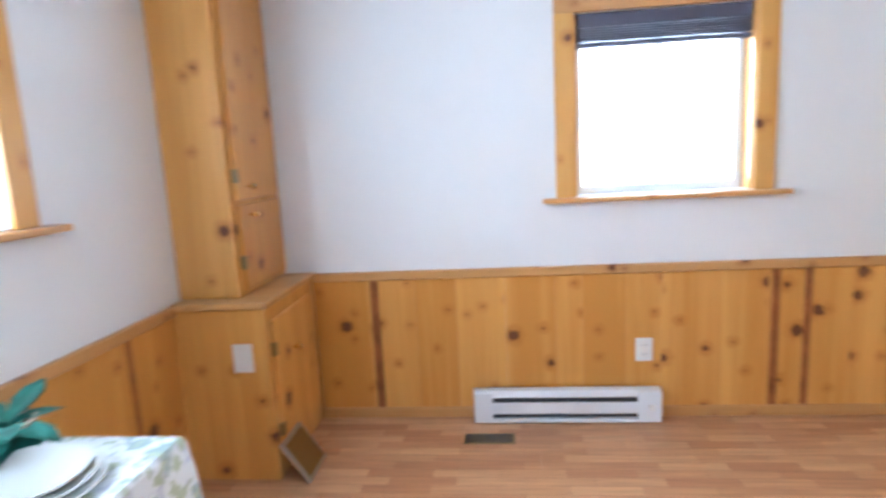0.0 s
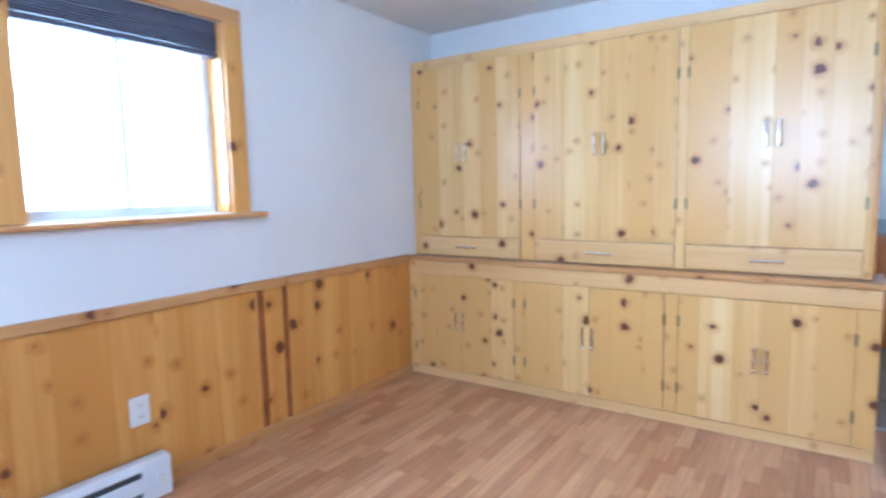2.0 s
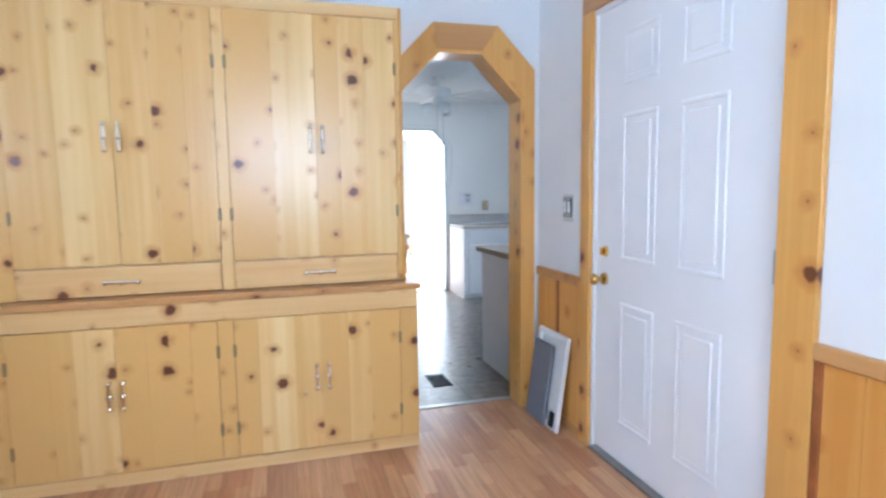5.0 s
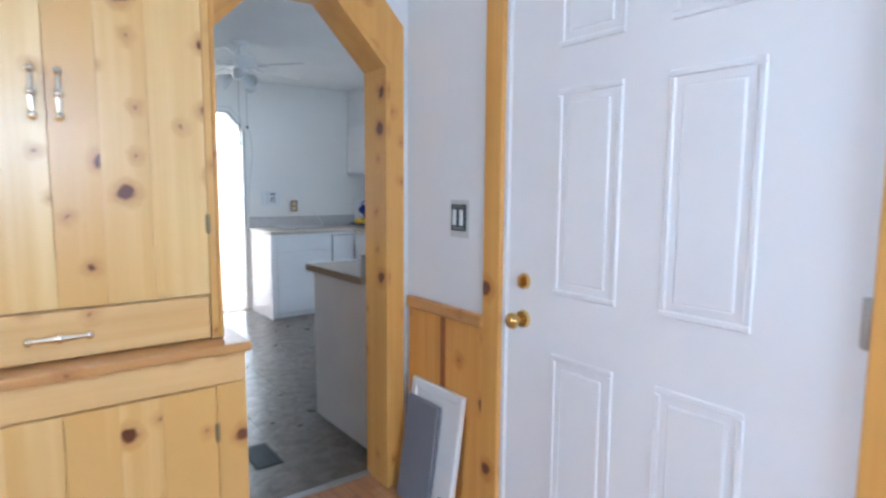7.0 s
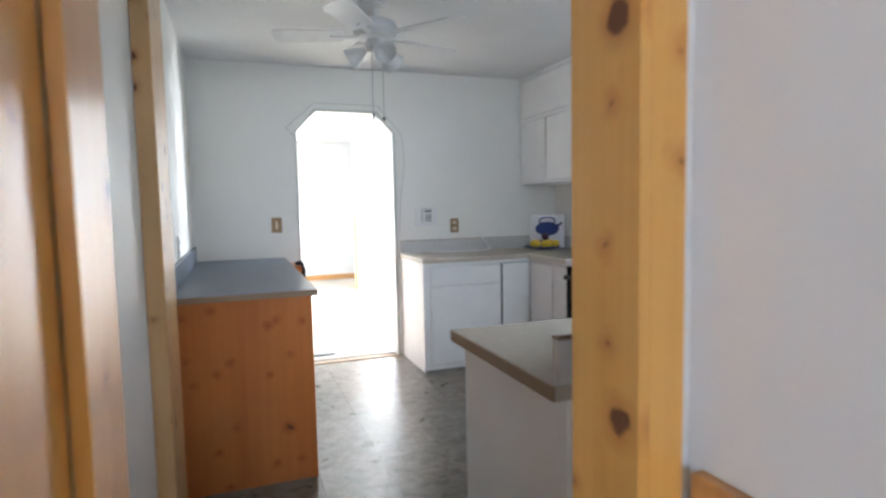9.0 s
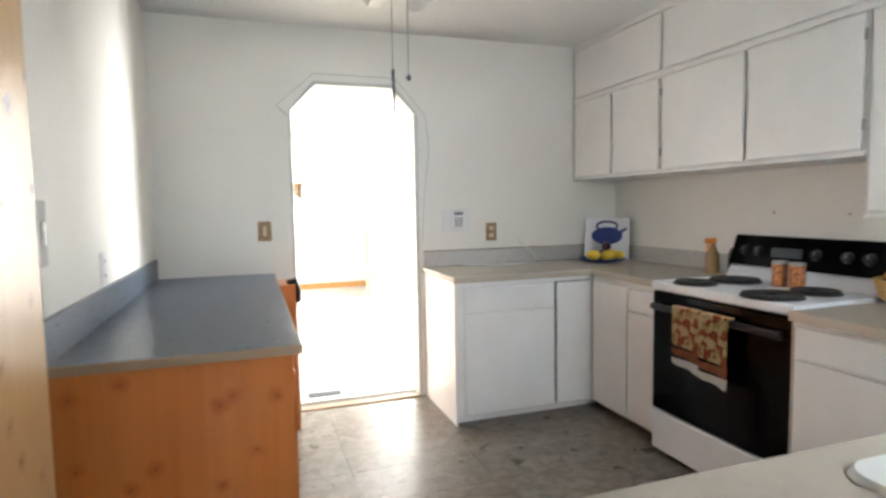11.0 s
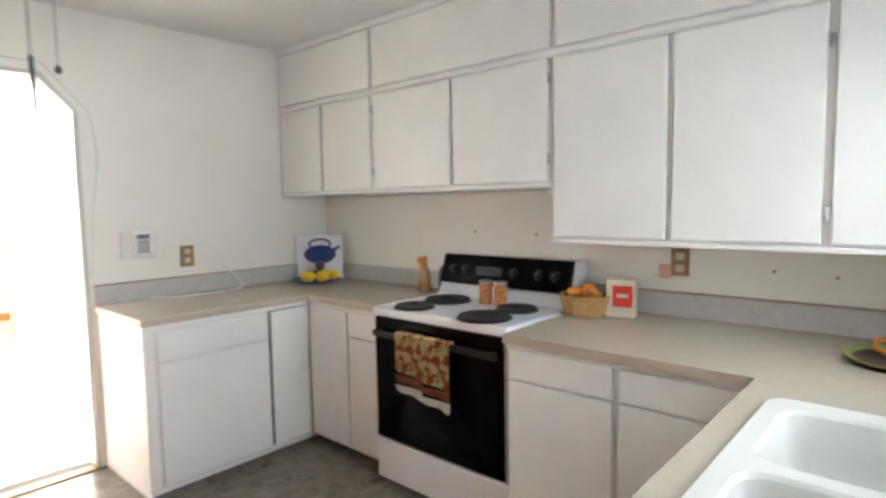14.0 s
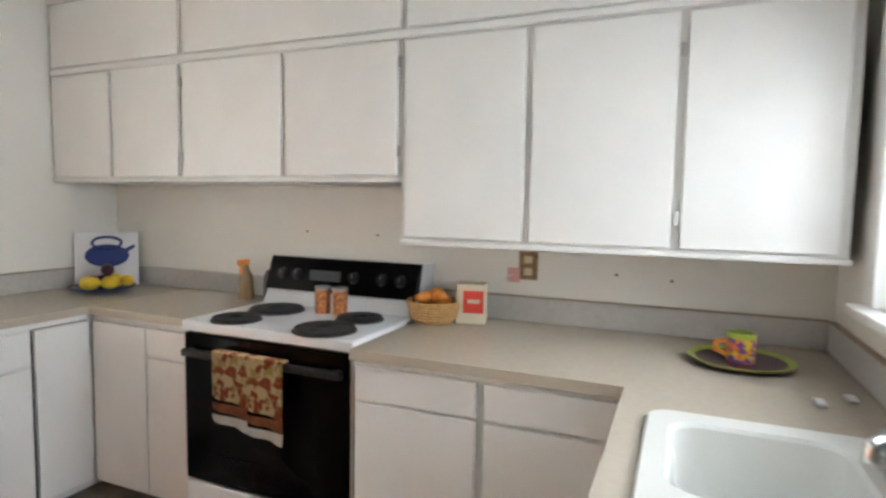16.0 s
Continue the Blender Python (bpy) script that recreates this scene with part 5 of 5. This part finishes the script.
kb = bmesh.new()
for i in range(4):
    for j in range(4):
        box(kb, 0.81 + i * 0.015, 0.821 + i * 0.015, KN - 0.0425, KN - 0.0395, 1.115 + j * 0.016, 1.125 + j * 0.016)
part("keys", kb, GREYPAD, al)
solid("white_cable", tube([(0.86, 3.79, CZ + 0.006), (0.98, 3.72, CZ + 0.005), (1.2, 3.7, CZ + 0.005), (1.36, 3.74, CZ + 0.005), (1.4, 3.79, CZ + 0.02), (1.34, 3.805, CZ + 0.1), (1.28, 3.825, CZ + 0.16)], 0.004), WHITEP, "white cable lying in a loop on the worktop", "cable")
for y, z in ((2.5, 1.19), (2.11, 1.185), (1.05, 1.07), (0.85, 1.06)):
    solid("wall_screw", rod(bmesh.new(), (KE, y, z), (KE - 0.006, y, z), 0.006, seg=8), OLDBRASS, "small brass screw standing out of cream wall", "screw", group="wall screws")

# items on the worktop
pc = thing("teapot_picture", (1.83, 3.66, CZ), "white card with a cobalt teapot propped in the corner", "picture")
m = Matrix.Translation((1.9, 3.68, CZ + 0.002)) @ Matrix.Rotation(radians(-38), 4, 'Z') @ Matrix.Rotation(radians(-8), 4, 'X')


def placed(bm, m):
    bmesh.ops.transform(bm, matrix=m, verts=bm.verts)
    return bm


part("card", placed(cube(-0.15, 0.15, 0, 0.012, 0, 0.29, 0.002), m), PAPER, pc)
part("teapot_body", placed(prism([(0.105 * math.cos(a) , 0.165 + 0.062 * math.sin(a)) for a in [2 * math.pi * i / 24 for i in range(24)]], 'y', -0.004, -0.0005), m), COBALT, pc, "printed cobalt teapot")
hb = bmesh.new()
for i in range(16):
    a0, a1 = 2 * math.pi * i / 16, 2 * math.pi * (i + 1) / 16
    rod(hb, (0.07 * math.cos(a0), -0.002, 0.235 + 0.032 * math.sin(a0)), (0.07 * math.cos(a1), -0.002, 0.235 + 0.032 * math.sin(a1)), 0.007, seg=6)
part("teapot_handle", placed(hb, m), COBALT, pc)
part("spout", placed(prism([(0.08, 0.17), (0.135, 0.21), (0.13, 0.225), (0.08, 0.2)], 'y', -0.004, -0.0005), m), COBALT, pc)
FRX, FRY = 1.79, 3.57
solid("fruit_plate", lathe((FRX, FRY, CZ + 0.001), [(0.001, 0), (0.09, 0), (0.155, 0.02), (0.155, 0.026), (0.09, 0.008), (0.001, 0.008)], 32), COBALT, "cobalt plate holding fruit", "plate", smooth=True)
for dx, dy, r, mt, nm in ((-0.06, 0.02, 0.037, YELLOW, "lemon"), (0.0, -0.055, 0.036, YELLOW, "lemon"), (0.065, -0.01, 0.038, YELLOW, "lemon"), (-0.02, 0.05, 0.036, REDF, "apple"), (-0.085, -0.04, 0.033, YELLOW, "lemon"), (0.04, 0.055, 0.035, PURPLE, "plum"), (0.095, -0.06, 0.03, YELLOW, "lemon")):
    solid(nm, ball(bmesh.new(), (FRX + dx, FRY + dy, CZ + 0.011 + r * 0.95 + 0.008 * (abs(dx) > 0.08)), r, (1.25, 1, 0.95) if nm == "lemon" else (1, 1, 0.92), 16), mt, {"lemon": "yellow lemon on the cobalt plate", "apple": "red apple on the cobalt plate", "plum": "dark plum on the cobalt plate"}[nm], "fruit", at=(FRX + dx, FRY + dy, CZ + 0.011 + r * 0.95 + 0.008 * (abs(dx) > 0.08)), smooth=True, group="fruit on the plate")
solid("plum", ball(bmesh.new(), (FRX + 0.03, FRY - 0.0, CZ + 0.105), 0.032, (1, 1, 1), 14), PURPLE, "dark plum on top of the fruit", "fruit", at=(FRX + 0.03, FRY - 0.0, CZ + 0.105), smooth=True, group="fruit on the plate")
BTX, BTY = 1.94, 2.76
sb = thing("spray_bottle", (BTX, BTY, CZ), "amber spray bottle with orange trigger by the stove", "bottle")
part("bottle", lathe((BTX, BTY, CZ + 0.001), [(0.001, 0), (0.034, 0), (0.036, 0.02), (0.034, 0.1), (0.014, 0.15), (0.013, 0.165), (0.001, 0.165)], 18), AMBER, sb, smooth=True)
part("trigger", box(cube(BTX - 0.05, BTX + 0.02, BTY - 0.012, BTY + 0.012, CZ + 0.166, CZ + 0.195, 0.005), BTX - 0.038, BTX - 0.028, BTY - 0.008, BTY + 0.008, CZ + 0.125, CZ + 0.17, 0.003), ORANGE, sb, "orange trigger head")
solid("dish_cloth", prism([(2.55, CZ + 0.001), (2.66, CZ + 0.001), (2.655, CZ + 0.12), (2.63, CZ + 0.16), (2.6, CZ + 0.1)], 'x', 1.93, 1.99, 0.012), GREYCL, "dark grey cloth standing folded by the bottle", "cloth", smooth=True)
for y in (2.115, 2.2):
    cn = thing("spice_can", (1.775, y, CZ + 0.012), "orange and gold can standing on the stove", "can", "cans on the stove")
    part("can", lathe((1.775, y, CZ + 0.0125), [(0.001, 0), (0.031, 0), (0.032, 0.004), (0.032, 0.10), (0.001, 0.10)], 20), CANM, cn, smooth=True)
    part("lid", lathe((1.775, y, CZ + 0.1126), [(0.001, 0), (0.033, 0), (0.033, 0.012), (0.001, 0.012)], 20), STEEL, cn)
BKX, BKY = 1.88, 1.735
bk = thing("bread_basket", (BKX, BKY, CZ), "round wicker basket filled with orange bread rolls", "basket")
part("bowl", lathe((BKX, BKY, CZ + 0.001), [(0.001, 0), (0.075, 0), (0.095, 0.03), (0.108, 0.085), (0.112, 0.09), (0.104, 0.088), (0.088, 0.03), (0.001, 0.015)], 28), WICKER, bk, smooth=True)
for i in range(7):
    part("rib", tube([(BKX + (0.093 + 0.003 * i) * math.cos(a), BKY + (0.093 + 0.003 * i) * math.sin(a), CZ + 0.02 + i * 0.011) for a in [2 * math.pi * k / 20 for k in range(21)]], 0.0045, 5), WICKER, bk)
rr = random.Random(3)
for i in range(9):
    a = rr.uniform(0, 6.28)
    rad = rr.uniform(0, 0.06)
    part("bread_roll", placed(ball(bmesh.new(), (0, 0, 0), 0.03, (1.6, 0.8, 0.75), 10), Matrix.Translation((BKX + rad * math.cos(a), BKY + rad * math.sin(a), CZ + 0.09 + 0.012 * (i % 3))) @ Matrix.Rotation(a, 4, 'Z')), ORANGE, bk, smooth=True)
cb = thing("carton", (1.94, 1.6, CZ), "cream carton with red printed panels on the worktop", "box")
m = Matrix.Translation((1.94, 1.595, CZ + 0.001)) @ Matrix.Rotation(radians(14), 4, 'Z')
part("carton_body", placed(cube(-0.045, 0.045, -0.058, 0.058, 0, 0.16, 0.002), m), KRAFT, cb)
part("red_label", placed(cube(-0.0465, -0.0452, -0.052, 0.03, 0.045, 0.135), m), REDP, cb)
part("print_line", placed(cube(-0.0475, -0.0466, -0.035, 0.012, 0.085, 0.1), m), KRAFT, cb)
part("red_label", placed(cube(-0.025, 0.02, 0.0582, 0.0595, 0.06, 0.1), m), REDP, cb)
PX, PY = 1.745, 0.64
pt = thing("painted_plate", (PX, PY, CZ), "lime-rimmed dark plate lying on the worktop", "plate")
part("dish", lathe((PX, PY, CZ + 0.001), [(0.001, 0), (0.09, 0), (0.15, 0.014), (0.15, 0.018), (0.1, 0.007), (0.001, 0.007)], 36), PURPLE, pt, smooth=True)
part("rim", lathe((PX, PY, CZ + 0.0105), [(0.128, 0.0022), (0.151, 0.0085), (0.151, 0.0115), (0.128, 0.0052)], 36, cap=False), LIME, pt, "lime painted rim", True)
mg = thing("painted_mug", (PX + 0.0, PY - 0.0, CZ + 0.009), "orange painted mug with lime rim on the plate", "mug")
part("cup", lathe((PX, PY, CZ + 0.0085), [(0.001, 0), (0.038, 0), (0.041, 0.01), (0.042, 0.075), (0.036, 0.075), (0.034, 0.012), (0.001, 0.01)], 24), MUGM, mg, smooth=True)
part("lime_lip", lathe((PX, PY, CZ + 0.084), [(0.036, 0), (0.043, 0), (0.044, 0.016), (0.036, 0.016)], 24, cap=False), LIME, mg, "lime painted lip")
part("handle", tube([(PX - 0.0, PY + 0.04, CZ + 0.07), (PX, PY + 0.068, CZ + 0.066), (PX, PY + 0.072, CZ + 0.04), (PX, PY + 0.042, CZ + 0.028)], 0.007, 8), ORANGE, mg, smooth=True)

# ceiling fan
FX, FY = 0.08, 2.35
fn = thing("ceiling_fan", (FX, FY, KH), "white five-blade ceiling fan with glass light shades", "fan")
part("canopy", lathe((FX, FY, KH - 0.035), [(0.03, 0), (0.06, 0.015), (0.065, 0.0345)], 24), FANW, fn, smooth=True)
part("stem", rod(bmesh.new(), (FX, FY, KH - 0.08), (FX, FY, KH - 0.03), 0.014), FANW, fn)
part("motor", lathe((FX, FY, 2.14), [(0.05, 0), (0.1, 0.01), (0.118, 0.035), (0.118, 0.065), (0.1, 0.092), (0.04, 0.11), (0.001, 0.11)], 28), FANW, fn, smooth=True)
for i in range(5):
    a = radians(72 * i + 20)
    m = Matrix.Translation((FX, FY, 2.16)) @ Matrix.Rotation(a, 4, 'Z') @ Matrix.Rotation(radians(12), 4, 'X')
    bl = part("blade", placed(prism([(0.17, -0.05), (0.2, -0.058), (0.5, -0.066), (0.535, -0.05), (0.545, 0), (0.535, 0.05), (0.5, 0.066), (0.2, 0.058), (0.17, 0.05)], 'z', -0.004, 0.004), m), FANW, fn)
    part("arm", placed(cube(0.09, 0.24, -0.014, 0.014, -0.012, -0.0045, 0.003), m), FANW, bl)
part("switch_housing", lathe((FX, FY, 2.065), [(0.001, 0), (0.045, 0.005), (0.055, 0.03), (0.05, 0.075)], 24), FANW, fn, smooth=True)
for i in range(3):
    a = radians(120 * i + 35)
    m = Matrix.Translation((FX + 0.06 * math.cos(a), FY + 0.06 * math.sin(a), 2.09)) @ Matrix.Rotation(a, 4, 'Z') @ Matrix.Rotation(radians(120), 4, 'Y')
    part("shade", lathe((0, 0, 0), [(0.018, 0.0), (0.03, 0.02), (0.05, 0.07), (0.062, 0.1), (0.058, 0.1), (0.046, 0.07), (0.014, 0.004)], 20, m, cap=False), FROST, fn, "frosted glass shade", True)
for dx, dy, zl in ((-0.035, -0.045, 1.74), (0.03, -0.02, 1.72)):
    c = part("pull_chain", tube([(FX + dx, FY + dy, 2.1), (FX + dx, FY + dy, zl)], 0.0022, 6), STEEL, fn)
    part("chain_knob", ball(bmesh.new(), (FX + dx, FY + dy, zl), 0.009, (1, 1, 1.3), 10) if dx > 0 else rod(bmesh.new(), (FX + dx, FY + dy, zl), (FX + dx + 0.004, FY + dy, zl - 0.16), 0.006, 0.005, 8), WIRE, c)

# ---- far room ----
solid("baseboard_hall", cube(-1.75, 2.9, 9.178, 9.199, 0, 0.09, 0.004), PINETX, "wooden baseboard along the far room wall", "baseboard", "structure")
solid("newel_post", cube(1.0, 1.09, 7.72, 7.84, 0, 1.15, 0.008), PINET, "wooden newel post in the bright far room", "post", at=(1.05, 7.78, 0))
vl = thing("window_valance", (0.2, 9.1, 1.45), "tan cloth valance gathered on the far wall", "curtain")
bm = bmesh.new()
g = []
for i in range(41):
    u = i / 40
    y = 9.15 + 0.02 * math.sin(u * 40)
    sag = 0.05 * math.sin(u * math.pi)
    g.append((bm.verts.new((-0.25 + 0.55 * u, y, 1.42 + sag + 0.03 * math.sin(u * 11))), bm.verts.new((-0.25 + 0.55 * u, y, 1.63 - sag))))
for p, q in zip(g, g[1:]):
    bm.faces.new((p[0], q[0], q[1], p[1]))
bmesh.ops.solidify(bm, geom=bm.faces[:], thickness=0.006)
part("cloth", bm, CURTAIN, vl, smooth=True)
part("rod", rod(bmesh.new(), (-0.3, 9.17, 1.62), (0.35, 9.17, 1.62), 0.01), PINETX, vl)

# ---- floor pieces, last ----
PW = 0.1911
cols = int(math.ceil((0 - XW) / PW))
for i in range(cols):
    a = XW + i * PW
    b = min(a + PW, 0)
    y = YS - 1.28 * ((i * 0.37) % 1)
    while y < PT - 0.021:
        y0, y1 = max(y, YS), min(y + 1.28, PT - 0.0205)
        if y1 - y0 > 0.02 and b - a > 0.01:
            part("plank", cube(a + 0.0004, b - 0.0004, y0 + 0.0004, y1 - 0.0004, -0.0078, 0.0), LAM, floor_d)
        y += 1.28
T = 0.305
for i in range(int((KE - KW) / T) + 1):
    for j in range(int((KN - PT) / T) + 1):
        a, c = KW + i * T, PT + 0.0205 + j * T
        b, d = min(a + T, KE), min(c + T, KN - 0.0205)
        if b - a > 0.01 and d - c > 0.01:
            part("tile", cube(a + 0.0008, b - 0.0008, c + 0.0008, d - 0.0008, -0.0058, 0.0), VINYL, floor_k)
